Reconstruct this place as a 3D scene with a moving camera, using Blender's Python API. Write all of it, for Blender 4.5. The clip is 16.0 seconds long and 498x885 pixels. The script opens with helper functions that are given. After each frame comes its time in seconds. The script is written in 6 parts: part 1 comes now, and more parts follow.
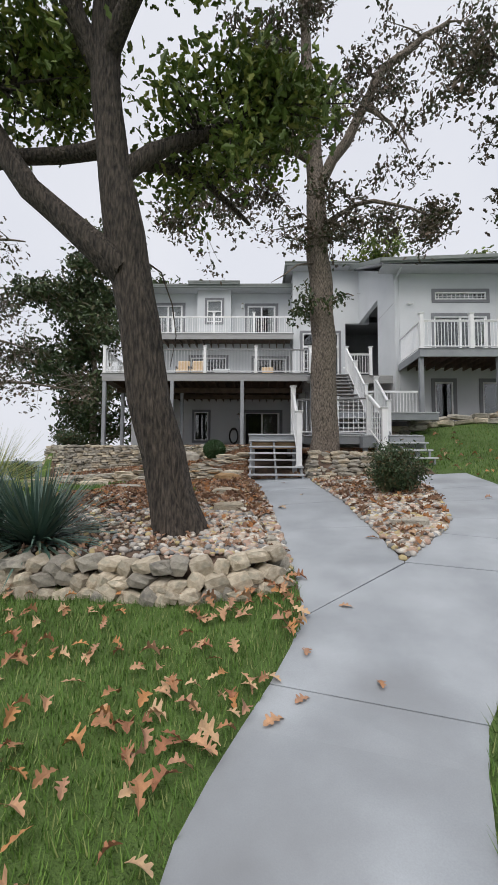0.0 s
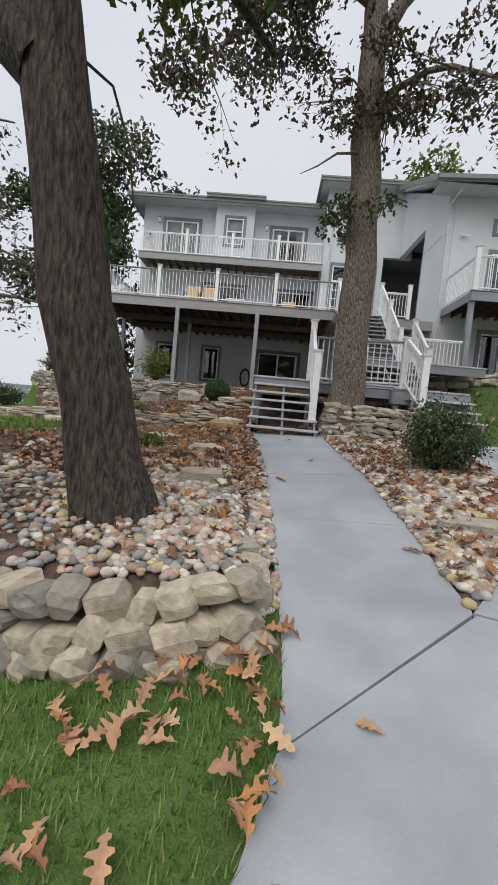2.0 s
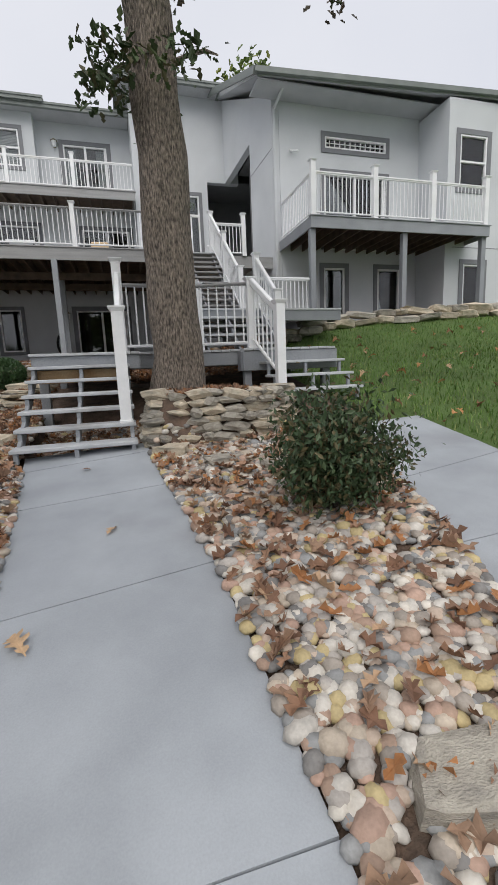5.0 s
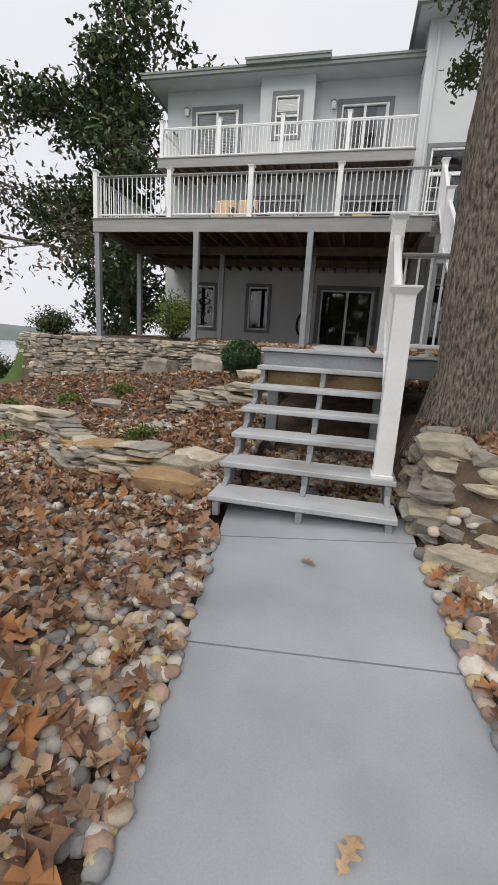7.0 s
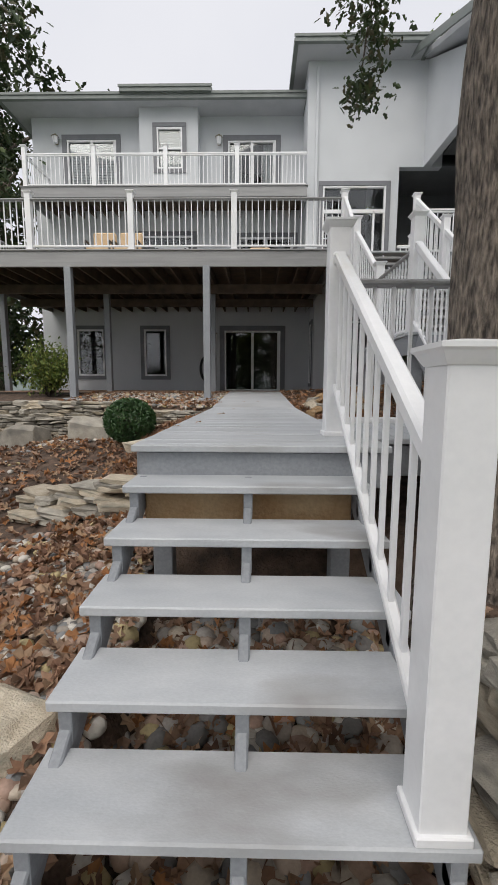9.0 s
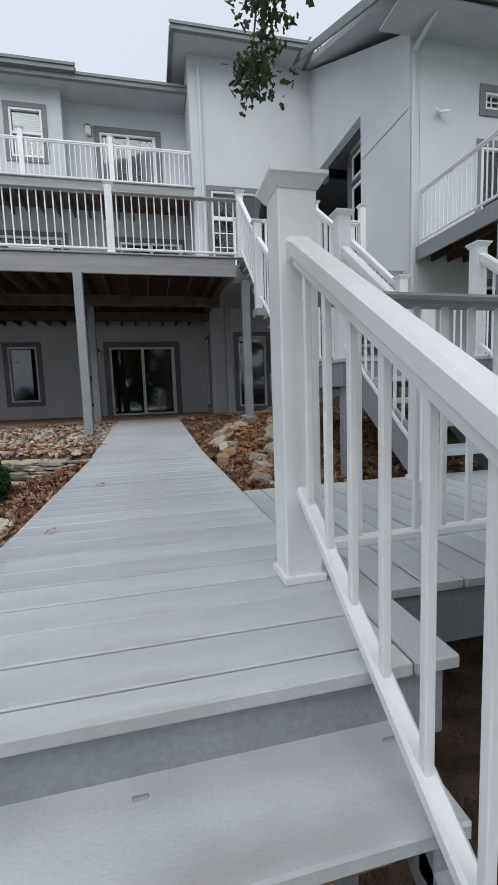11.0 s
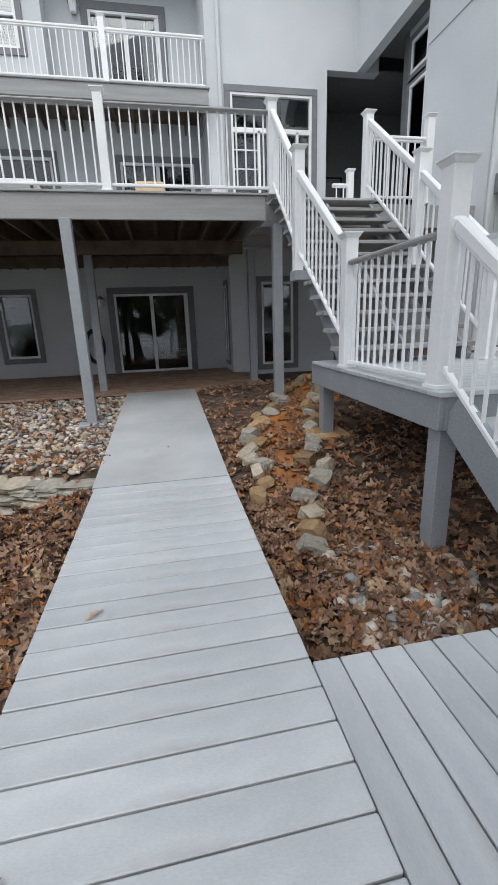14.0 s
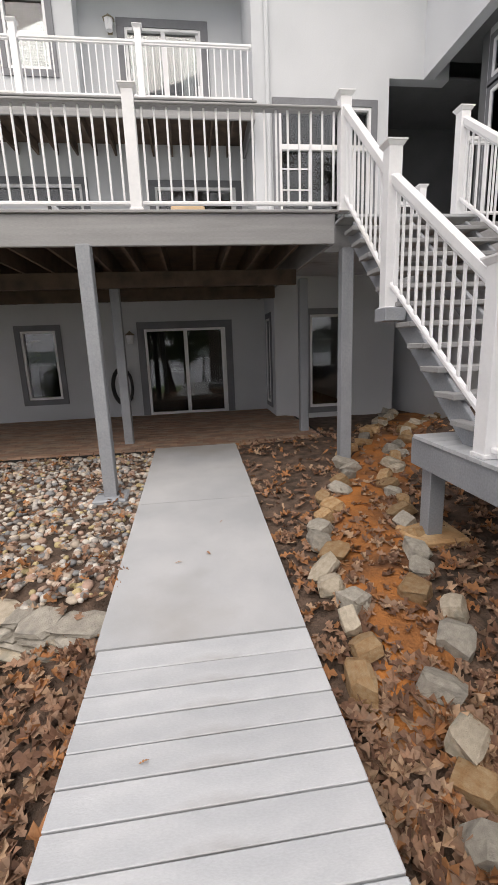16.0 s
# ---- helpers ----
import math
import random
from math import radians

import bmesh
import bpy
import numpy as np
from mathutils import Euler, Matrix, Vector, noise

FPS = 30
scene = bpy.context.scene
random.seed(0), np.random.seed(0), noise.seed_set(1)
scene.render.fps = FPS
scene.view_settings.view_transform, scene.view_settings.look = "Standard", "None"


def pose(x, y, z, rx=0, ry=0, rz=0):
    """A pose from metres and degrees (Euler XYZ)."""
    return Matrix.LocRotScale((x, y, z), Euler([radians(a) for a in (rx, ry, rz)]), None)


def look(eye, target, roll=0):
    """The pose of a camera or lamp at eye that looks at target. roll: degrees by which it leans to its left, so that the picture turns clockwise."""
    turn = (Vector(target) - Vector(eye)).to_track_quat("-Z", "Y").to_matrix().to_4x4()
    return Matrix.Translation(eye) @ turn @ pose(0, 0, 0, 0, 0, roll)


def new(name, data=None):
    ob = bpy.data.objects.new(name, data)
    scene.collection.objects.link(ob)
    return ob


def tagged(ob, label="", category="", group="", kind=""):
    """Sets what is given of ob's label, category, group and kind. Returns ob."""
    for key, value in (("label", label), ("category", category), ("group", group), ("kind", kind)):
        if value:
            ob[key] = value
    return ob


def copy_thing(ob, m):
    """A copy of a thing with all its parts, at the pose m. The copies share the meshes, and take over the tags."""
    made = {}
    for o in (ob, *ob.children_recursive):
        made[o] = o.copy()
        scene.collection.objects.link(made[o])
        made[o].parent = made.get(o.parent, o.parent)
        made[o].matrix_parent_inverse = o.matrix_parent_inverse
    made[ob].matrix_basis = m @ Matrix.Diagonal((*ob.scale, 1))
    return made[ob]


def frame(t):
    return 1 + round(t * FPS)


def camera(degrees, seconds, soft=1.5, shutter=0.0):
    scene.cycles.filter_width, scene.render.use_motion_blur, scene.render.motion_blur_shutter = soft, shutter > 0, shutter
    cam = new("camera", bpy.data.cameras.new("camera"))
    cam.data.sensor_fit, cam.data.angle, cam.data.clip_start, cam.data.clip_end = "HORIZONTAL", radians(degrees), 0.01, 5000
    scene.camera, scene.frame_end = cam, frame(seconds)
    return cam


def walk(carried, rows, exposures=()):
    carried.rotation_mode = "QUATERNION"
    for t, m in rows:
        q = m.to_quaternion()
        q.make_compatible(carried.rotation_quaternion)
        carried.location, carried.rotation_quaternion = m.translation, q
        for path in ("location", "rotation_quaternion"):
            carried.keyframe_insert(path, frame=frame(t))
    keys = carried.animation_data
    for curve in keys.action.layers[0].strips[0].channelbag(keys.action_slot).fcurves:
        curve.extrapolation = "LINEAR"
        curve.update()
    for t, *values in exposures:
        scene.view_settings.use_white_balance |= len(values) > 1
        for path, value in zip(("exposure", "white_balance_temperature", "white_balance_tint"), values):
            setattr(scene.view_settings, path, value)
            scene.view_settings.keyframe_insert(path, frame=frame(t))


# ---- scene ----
cam = camera(60.9, 16.0)
PATH = [
    (0, (0.644, 0.362, 2.579), (0.61, 2.358, 2.706), 0.3),
    (0.5, (0.662, 0.925, 2.544), (0.275, 2.886, 2.585), 2.7),
    (1, (0.672, 1.435, 2.551), (0.1, 3.351, 2.513), 5.4),
    (1.5, (0.742, 1.826, 2.588), (0.256, 3.764, 2.492), 6.1),
    (2, (0.861, 2.255, 2.696), (0.774, 4.248, 2.555), 5.3),
    (2.5, (1.013, 2.585, 2.808), (1.355, 4.547, 2.624), 2.5),
    (3, (1.201, 3.046, 2.843), (1.917, 4.9, 2.62), -0.8),
    (3.2, (1.272, 3.182, 2.877), (2.092, 4.99, 2.633), -1.8),
    (5.3, (1.638, 5.287, 3.235), (2.036, 7.214, 2.875), -2.2),
    (5.5, (1.622, 5.491, 3.254), (1.902, 7.437, 2.888), -1.7),
    (6, (1.526, 5.962, 3.339), (1.52, 7.926, 2.958), -0.0),
    (6.5, (1.415, 6.46, 3.406), (1.167, 8.404, 3.004), 2.1),
    (7, (1.312, 6.956, 3.482), (0.89, 8.861, 3.045), 3.4),
    (7.5, (1.229, 7.458, 3.532), (0.769, 9.349, 3.073), 4.0),
    (8, (1.179, 7.934, 3.629), (0.833, 9.856, 3.194), 2.8),
    (8.5, (1.12, 8.434, 3.684), (0.959, 10.393, 3.311), 1.4),
    (9, (1.128, 8.923, 3.812), (1.093, 10.906, 3.553), 0.2),
    (9.5, (1.132, 9.279, 3.862), (1.285, 11.266, 3.69), -1.0),
    (10, (1.145, 9.672, 3.957), (1.406, 11.65, 3.806), -1.8),
    (12.3, (1.182, 10.935, 4.519), (1.741, 12.815, 4.131), -1.0),
    (12.5, (1.192, 11.004, 4.601), (1.731, 12.886, 4.188), -0.9),
    (13, (1.191, 11.25, 4.719), (1.661, 13.136, 4.246), -1.5),
    (13.5, (1.205, 11.475, 4.849), (1.656, 13.353, 4.328), -1.8),
    (14, (1.209, 11.716, 4.973), (1.562, 13.606, 4.422), -2.0),
    (14.5, (1.176, 12.047, 5.061), (1.522, 13.931, 4.487), -3.1),
    (15, (1.147, 12.381, 5.164), (1.54, 14.258, 4.595), -2.8),
    (15.5, (1.206, 12.825, 5.237), (1.577, 14.719, 4.715), -2.4),
    (16, (1.129, 13.342, 5.256), (1.363, 15.28, 4.819), -2.2),
]
walk(cam, [(t, look(eye, target, roll)) for t, eye, target, roll in PATH], exposures=[(0.0, 0.2, 6500, 10), (1.5, 0.25, 6550, 10), (2.5, -0.08, 6500, 10), (3.0, -0.12, 6500, 10), (5.5, 0.25, 6550, 10), (8.0, 0.3, 6800, 10), (9.0, 0.25, 6650, 10), (10.0, 0.22, 6150, 8), (12.5, 0.12, 6150, 8), (13.5, 0.35, 6100, 7), (14.5, 0.45, 6500, 10), (15.5, 0.55, 6850, 13), (16.0, 0.65, 6950, 14)])

# ---- world and sun: a bright overcast sky ----
world = bpy.data.worlds.new("overcast_sky")
scene.world = world
world.use_nodes = True
wn, wl = world.node_tree.nodes, world.node_tree.links
sky = wn.new("ShaderNodeTexSky")
sky.sky_type, sky.sun_disc = "NISHITA", False
sky.sun_elevation, sky.sun_rotation = radians(52), radians(200)
sky.dust_density, sky.air_density = 6.0, 1.0
grey_cloud = wn.new("ShaderNodeMix")
grey_cloud.data_type = "RGBA"
grey_cloud.inputs[0].default_value = 0.93
sky_dim = wn.new("ShaderNodeVectorMath")
sky_dim.operation = "SCALE"
sky_dim.inputs["Scale"].default_value = 0.12
wl.new(sky.outputs[0], sky_dim.inputs[0])
wl.new(sky_dim.outputs[0], grey_cloud.inputs[6])
cloud_noise = wn.new("ShaderNodeTexNoise")
cloud_noise.inputs["Scale"].default_value = 2.2
cloud_noise.inputs["Detail"].default_value = 5.0
cloud_ramp = wn.new("ShaderNodeValToRGB")
cloud_ramp.color_ramp.elements[0].color = (0.74, 0.77, 0.86, 1)
cloud_ramp.color_ramp.elements[1].color = (0.93, 0.94, 0.99, 1)
cloud_coord = wn.new("ShaderNodeTexCoord")
wl.new(cloud_coord.outputs["Generated"], cloud_noise.inputs["Vector"])
wl.new(cloud_noise.outputs[0], cloud_ramp.inputs[0])
wl.new(cloud_ramp.outputs[0], grey_cloud.inputs[7])
wl.new(grey_cloud.outputs[2], wn["Background"].inputs[0])
wn["Background"].inputs[1].default_value = 0.84
sun_data = bpy.data.lights.new("sun", "SUN")
sun_data.energy, sun_data.angle, sun_data.color = 1.9, radians(60), (1.0, 0.97, 0.92)
sun = new("sun", sun_data)
sun.matrix_world = look((0, 0, 30), (0 + 6, 20, 0))


# ---- materials ----
def material(name, c1, c2, scale=6.0, rough=0.7, bump=0.15, fine=60.0, metallic=0.0, c3=None, island=None, stretch=(1, 1, 1), rand=0.0, gap=0.012, coat=0.0, speckle=0.25, grain=False):
    """Two scales of noise in colour, fine bump; island: a list of colours chosen per loose piece; rand: brightness spread per object."""
    m = bpy.data.materials.new(name)
    m.use_nodes = True
    n, l = m.node_tree.nodes, m.node_tree.links
    b = n["Principled BSDF"]
    b.inputs["Metallic"].default_value = metallic
    tc = n.new("ShaderNodeTexCoord")
    mp = n.new("ShaderNodeMapping")
    mp.inputs["Scale"].default_value = stretch
    l.new(tc.outputs["Object"], mp.inputs[0])
    big, small = n.new("ShaderNodeTexNoise"), n.new("ShaderNodeTexNoise")
    for tex, s, d in ((big, scale, 4), (small, fine, 3)):
        tex.inputs["Scale"].default_value = s
        tex.inputs["Detail"].default_value = d + (2 if grain else 0)
        l.new(mp.outputs[0], tex.inputs["Vector"])
    mix = n.new("ShaderNodeMix")
    mix.data_type = "RGBA"
    ramp = n.new("ShaderNodeValToRGB")
    ramp.color_ramp.elements[0].position, ramp.color_ramp.elements[1].position = 0.32, 0.68
    l.new((small if grain else big).outputs[0], ramp.inputs[0])
    l.new(ramp.outputs[0], mix.inputs[0])
    mix.inputs[6].default_value, mix.inputs[7].default_value = (*c1, 1), (*c2, 1)
    colour = mix.outputs[2]
    if island:
        geo = n.new("ShaderNodeNewGeometry")
        pick = n.new("ShaderNodeValToRGB")
        pick.color_ramp.interpolation = "CONSTANT"
        els = pick.color_ramp.elements
        while len(els) < len(island):
            els.new(0.5)
        for i, c in enumerate(island):
            els[i].position, els[i].color = i / len(island), (*c, 1)
        l.new(geo.outputs["Random Per Island"], pick.inputs[0])
        mul = n.new("ShaderNodeMix")
        mul.data_type, mul.blend_type = "RGBA", "MULTIPLY"
        mul.inputs[0].default_value = 1.0
        l.new(pick.outputs[0], mul.inputs[6])
        l.new(colour, mul.inputs[7])
        colour = mul.outputs[2]
    speck = n.new("ShaderNodeMix")
    speck.data_type, speck.blend_type = "RGBA", "OVERLAY"
    speck.inputs[0].default_value = speckle
    l.new(colour, speck.inputs[6])
    l.new(small.outputs[0], speck.inputs[7])
    colour = speck.outputs[2]
    if c3:
        stain, sr = n.new("ShaderNodeTexNoise"), n.new("ShaderNodeValToRGB")
        stain.inputs["Scale"].default_value, stain.inputs["Detail"].default_value = scale * 0.35, 6
        l.new(mp.outputs[0], stain.inputs["Vector"])
        sr.color_ramp.elements[0].position, sr.color_ramp.elements[1].position = 0.55, 0.72
        l.new(stain.outputs[0], sr.inputs[0])
        sm = n.new("ShaderNodeMix")
        sm.data_type = "RGBA"
        l.new(sr.outputs[0], sm.inputs[0])
        l.new(colour, sm.inputs[6])
        sm.inputs[7].default_value = (*c3, 1)
        colour = sm.outputs[2]
    if rand:
        info, rng, hsv = n.new("ShaderNodeObjectInfo"), n.new("ShaderNodeMapRange"), n.new("ShaderNodeHueSaturation")
        rng.inputs["To Min"].default_value, rng.inputs["To Max"].default_value = 1 - rand, 1 + rand
        l.new(info.outputs["Random"], rng.inputs[0])
        l.new(rng.outputs[0], hsv.inputs["Value"])
        l.new(colour, hsv.inputs["Color"])
        colour = hsv.outputs[0]
    l.new(colour, b.inputs["Base Color"])
    rr = n.new("ShaderNodeMapRange")
    rr.inputs["To Min"].default_value, rr.inputs["To Max"].default_value = max(0.05, rough - 0.12), min(1, rough + 0.12)
    l.new(big.outputs[0], rr.inputs[0])
    l.new(rr.outputs[0], b.inputs["Roughness"])
    if bump:
        bp = n.new("ShaderNodeBump")
        bp.inputs["Strength"].default_value, bp.inputs["Distance"].default_value = bump, gap
        l.new(small.outputs[0], bp.inputs["Height"])
        l.new(bp.outputs[0], b.inputs["Normal"])
    return m


M_STUCCO = material("stucco", (0.56, 0.58, 0.60), (0.63, 0.65, 0.67), 0.7, 0.9, 0.25, 70)
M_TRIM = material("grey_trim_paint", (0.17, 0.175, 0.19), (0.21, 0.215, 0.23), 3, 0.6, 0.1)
M_WHITE = material("white_vinyl", (0.80, 0.81, 0.82), (0.87, 0.87, 0.88), 3, 0.35, 0.03, 40, c3=(0.72, 0.71, 0.67))
M_DECK = material("grey_deck_paint", (0.44, 0.46, 0.48), (0.54, 0.555, 0.57), 3.2, 0.45, 0.1, 80, c3=(0.3, 0.293, 0.287), rand=0.08, stretch=(1, 2.2, 1), speckle=0.12)
M_FASCIA = material("grey_fascia_paint", (0.25, 0.265, 0.285), (0.30, 0.315, 0.335), 2.5, 0.55, 0.15, 60, rand=0.04)
M_RIM = material("weathered_rim_paint", (0.27, 0.27, 0.27), (0.34, 0.34, 0.34), 2.5, 0.65, 0.2, 60, stretch=(0.4, 1, 6))
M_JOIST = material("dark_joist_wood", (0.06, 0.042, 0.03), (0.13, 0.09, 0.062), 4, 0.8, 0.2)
M_CONCRETE = material("concrete", (0.27, 0.29, 0.315), (0.375, 0.4, 0.43), 1.6, 0.66, 0.2, 130, c3=(0.225, 0.235, 0.25), gap=0.003, speckle=0.12)
M_RAMP = material("pale_painted_concrete", (0.4, 0.415, 0.43), (0.49, 0.5, 0.51), 1.8, 0.6, 0.15, 120, c3=(0.35, 0.34, 0.325), gap=0.003, speckle=0.1)
M_JOINT = material("dark_joint", (0.012, 0.012, 0.011), (0.035, 0.033, 0.03), 8, 0.95)
M_GROUND = material("soil_mulch", (0.05, 0.035, 0.025), (0.16, 0.105, 0.075), 7, 0.95, 0.8, 45, gap=0.03)
M_LAWN = material("lawn_soil", (0.065, 0.11, 0.022), (0.1, 0.17, 0.04), 1.2, 0.95, 0.8, 80, gap=0.03)
M_GRASS = material("grass_blades", (0.7, 0.75, 0.7), (1.0, 1.0, 1.0), 0.8, 0.7, 0, island=[(0.08, 0.16, 0.022), (0.11, 0.21, 0.035), (0.16, 0.27, 0.05), (0.1, 0.19, 0.03), (0.24, 0.28, 0.09)])
M_PEBBLE = material("river_stone", (0.6, 0.6, 0.6), (0.93, 0.93, 0.93), 9, 0.75, 0.2, 70, island=[(0.6, 0.51, 0.41), (0.76, 0.71, 0.63), (0.46, 0.32, 0.24), (0.33, 0.335, 0.335), (0.63, 0.5, 0.4), (0.58, 0.47, 0.25), (0.52, 0.48, 0.44), (0.53, 0.36, 0.28), (0.25, 0.24, 0.23), (0.68, 0.64, 0.58), (0.42, 0.37, 0.32)])
M_ROCK = material("limestone", (0.42, 0.355, 0.265), (0.6, 0.53, 0.42), 4, 0.9, 0.7, 35, c3=(0.26, 0.25, 0.2), rand=0.22, gap=0.02)
M_GREYROCK = material("grey_limestone", (0.30, 0.275, 0.235), (0.42, 0.39, 0.33), 5, 0.9, 0.7, 35, c3=(0.2, 0.19, 0.17), rand=0.25, gap=0.02)
M_RUST = material("rust_stained_rock", (0.34, 0.19, 0.08), (0.46, 0.33, 0.19), 4, 0.9, 0.6, 40, rand=0.3, gap=0.02)
M_RUSTSOIL = material("rust_stained_soil", (0.14, 0.06, 0.025), (0.5, 0.19, 0.045), 2.6, 0.9, 0.8, 40, c3=(0.1, 0.06, 0.04), gap=0.03)
M_BARK = material("bark", (0.016, 0.013, 0.011), (0.1, 0.08, 0.064), 3, 0.95, 1.0, 38, stretch=(1, 1, 0.2), gap=0.07, grain=True)
M_BARK2 = material("grey_bark", (0.06, 0.05, 0.042), (0.32, 0.265, 0.215), 3, 0.95, 1.0, 55, stretch=(1, 1, 0.28), gap=0.05, grain=True)
OAK = [(0.03, 0.055, 0.016), (0.045, 0.075, 0.022), (0.06, 0.085, 0.025), (0.075, 0.07, 0.03), (0.035, 0.06, 0.02)]
M_LEAF = material("oak_leaves", (0.85, 0.85, 0.85), (1.15, 1.15, 1.15), 1.0, 0.6, 0, island=OAK)
M_LEAFB = material("bronze_oak_leaves", (0.85, 0.85, 0.85), (1.15, 1.15, 1.15), 1.0, 0.6, 0, island=[(0.06, 0.06, 0.03), (0.09, 0.07, 0.045), (0.1, 0.075, 0.055), (0.05, 0.065, 0.025), (0.15, 0.11, 0.08)])
M_LEAFY = material("yellow_green_leaves", (0.85, 0.85, 0.85), (1.15, 1.15, 1.15), 1.0, 0.6, 0, island=[(0.09, 0.14, 0.02), (0.13, 0.18, 0.03), (0.19, 0.21, 0.04), (0.07, 0.11, 0.02)])
M_FALLEN = material("fallen_leaves", (0.8, 0.8, 0.8), (1.15, 1.1, 1.05), 12, 0.8, 0.2, 60, island=[(0.36, 0.19, 0.1), (0.45, 0.27, 0.16), (0.28, 0.13, 0.07), (0.52, 0.36, 0.22), (0.38, 0.22, 0.14), (0.44, 0.22, 0.09)])
M_MULCHLEAF = material("old_fallen_leaves", (0.75, 0.75, 0.75), (1.1, 1.05, 1.0), 12, 0.85, 0.2, 60, island=[(0.24, 0.14, 0.09), (0.33, 0.2, 0.13), (0.18, 0.1, 0.065), (0.42, 0.29, 0.19), (0.29, 0.19, 0.13), (0.36, 0.17, 0.07)])
M_SHRUB = material("shrub_leaves", (0.85, 0.85, 0.85), (1.15, 1.15, 1.15), 1.0, 0.6, 0, island=[(0.03, 0.06, 0.022), (0.045, 0.08, 0.03), (0.06, 0.095, 0.04), (0.09, 0.075, 0.03)])
M_BOX = material("boxwood_leaves", (0.85, 0.85, 0.85), (1.15, 1.15, 1.15), 1.0, 0.5, 0, island=[(0.025, 0.07, 0.02), (0.035, 0.09, 0.025), (0.05, 0.11, 0.03)])
M_YUCCA = material("yucca_blades", (0.8, 0.8, 0.8), (1.15, 1.15, 1.15), 2.0, 0.45, 0.05, island=[(0.05, 0.1, 0.075), (0.07, 0.125, 0.1), (0.09, 0.15, 0.12), (0.11, 0.15, 0.11)])
M_PLUME = material("feather_grass", (0.85, 0.85, 0.85), (1.1, 1.1, 1.1), 2.0, 0.8, 0, island=[(0.2, 0.26, 0.06), (0.27, 0.3, 0.09), (0.14, 0.2, 0.05), (0.34, 0.33, 0.13)])
M_ROOF = material("roof_shingle", (0.1, 0.1, 0.1), (0.16, 0.16, 0.16), 4, 0.9, 0.5)
M_GUTTER = material("green_grey_gutter", (0.16, 0.18, 0.17), (0.2, 0.22, 0.21), 4, 0.5, 0.05)
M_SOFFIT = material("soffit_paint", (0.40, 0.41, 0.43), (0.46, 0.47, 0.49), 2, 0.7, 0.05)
# grey of the entry, darkened so the colour also holds the porch's shade
M_ENTRY = material("entry_grey_with_shade", (0.15, 0.155, 0.16), (0.19, 0.195, 0.2), 2, 0.8, 0.1)
# near-black colour that stands for the shade of unlit rooms
M_DARK = material("room_shade_black", (0.03, 0.03, 0.03), (0.06, 0.058, 0.055), 2, 0.9)
M_BLIND = material("white_blind", (0.75, 0.76, 0.78), (0.82, 0.83, 0.84), 3, 0.6)
M_WICKER = material("tan_cushion", (0.55, 0.4, 0.24), (0.62, 0.46, 0.3), 8, 0.9, 0.3)
M_IRON = material("dark_metal", (0.03, 0.03, 0.03), (0.06, 0.06, 0.06), 8, 0.45, 0.1)
M_BRASS = material("weathered_lamp_metal", (0.25, 0.2, 0.13), (0.3, 0.26, 0.18), 8, 0.5, 0.1, metallic=0.5)
M_WATER = material("lake_water", (0.30, 0.33, 0.37), (0.36, 0.39, 0.43), 0.02, 0.25, 0.1, 0.4)
M_HILL = material("far_wooded_hill", (0.10, 0.13, 0.12), (0.16, 0.19, 0.18), 0.02, 0.95, 0)
M_HOSE = material("black_hose", (0.015, 0.015, 0.015), (0.03, 0.03, 0.03), 8, 0.5)

M_GLASS = bpy.data.materials.new("window_glass")
M_GLASS.use_nodes = True
gn, gl = M_GLASS.node_tree.nodes, M_GLASS.node_tree.links
gn.remove(gn["Principled BSDF"])
g_see, g_gloss, g_mix, g_fres = gn.new("ShaderNodeBsdfTransparent"), gn.new("ShaderNodeBsdfGlossy"), gn.new("ShaderNodeMixShader"), gn.new("ShaderNodeFresnel")
g_see.inputs[0].default_value = (0.75, 0.78, 0.78, 1)
g_gloss.inputs["Roughness"].default_value = 0.01
g_fres.inputs["IOR"].default_value = 1.8
gl.new(g_fres.outputs[0], g_mix.inputs[0])
gl.new(g_see.outputs[0], g_mix.inputs[1])
gl.new(g_gloss.outputs[0], g_mix.inputs[2])
gl.new(g_mix.outputs[0], gn["Material Output"].inputs[0])


# ---- building helpers ----
def thing(name, loc, label, category, group="", kind=""):
    """An Empty at a thing's base, to hold its parts."""
    ob = new(name)
    ob.location = loc
    ob.empty_display_size = 0.2
    return tagged(ob, label, category, group, kind)


def world_of(ob):
    return ob.matrix_basis if ob.parent is None else world_of(ob.parent) @ ob.matrix_parent_inverse @ ob.matrix_basis


def put(name, me, mat=None, parent=None, m=None, label=""):
    """A mesh object; its own coordinates are the world's, or are set by the pose m."""
    ob = new(name, me)
    if mat and not me.materials:
        me.materials.append(mat)
    if m is not None:
        ob.matrix_basis = m
    if parent is not None:
        ob.parent = parent
        ob.matrix_parent_inverse = world_of(parent).inverted()
    if label:
        ob["label"] = label
    return ob


def mesh_of(bm, name, smooth=False):
    me = bpy.data.meshes.new(name)
    bmesh.ops.recalc_face_normals(bm, faces=bm.faces)
    bm.to_mesh(me)
    bm.free()
    if smooth:
        for p in me.polygons:
            p.use_smooth = True
    return me


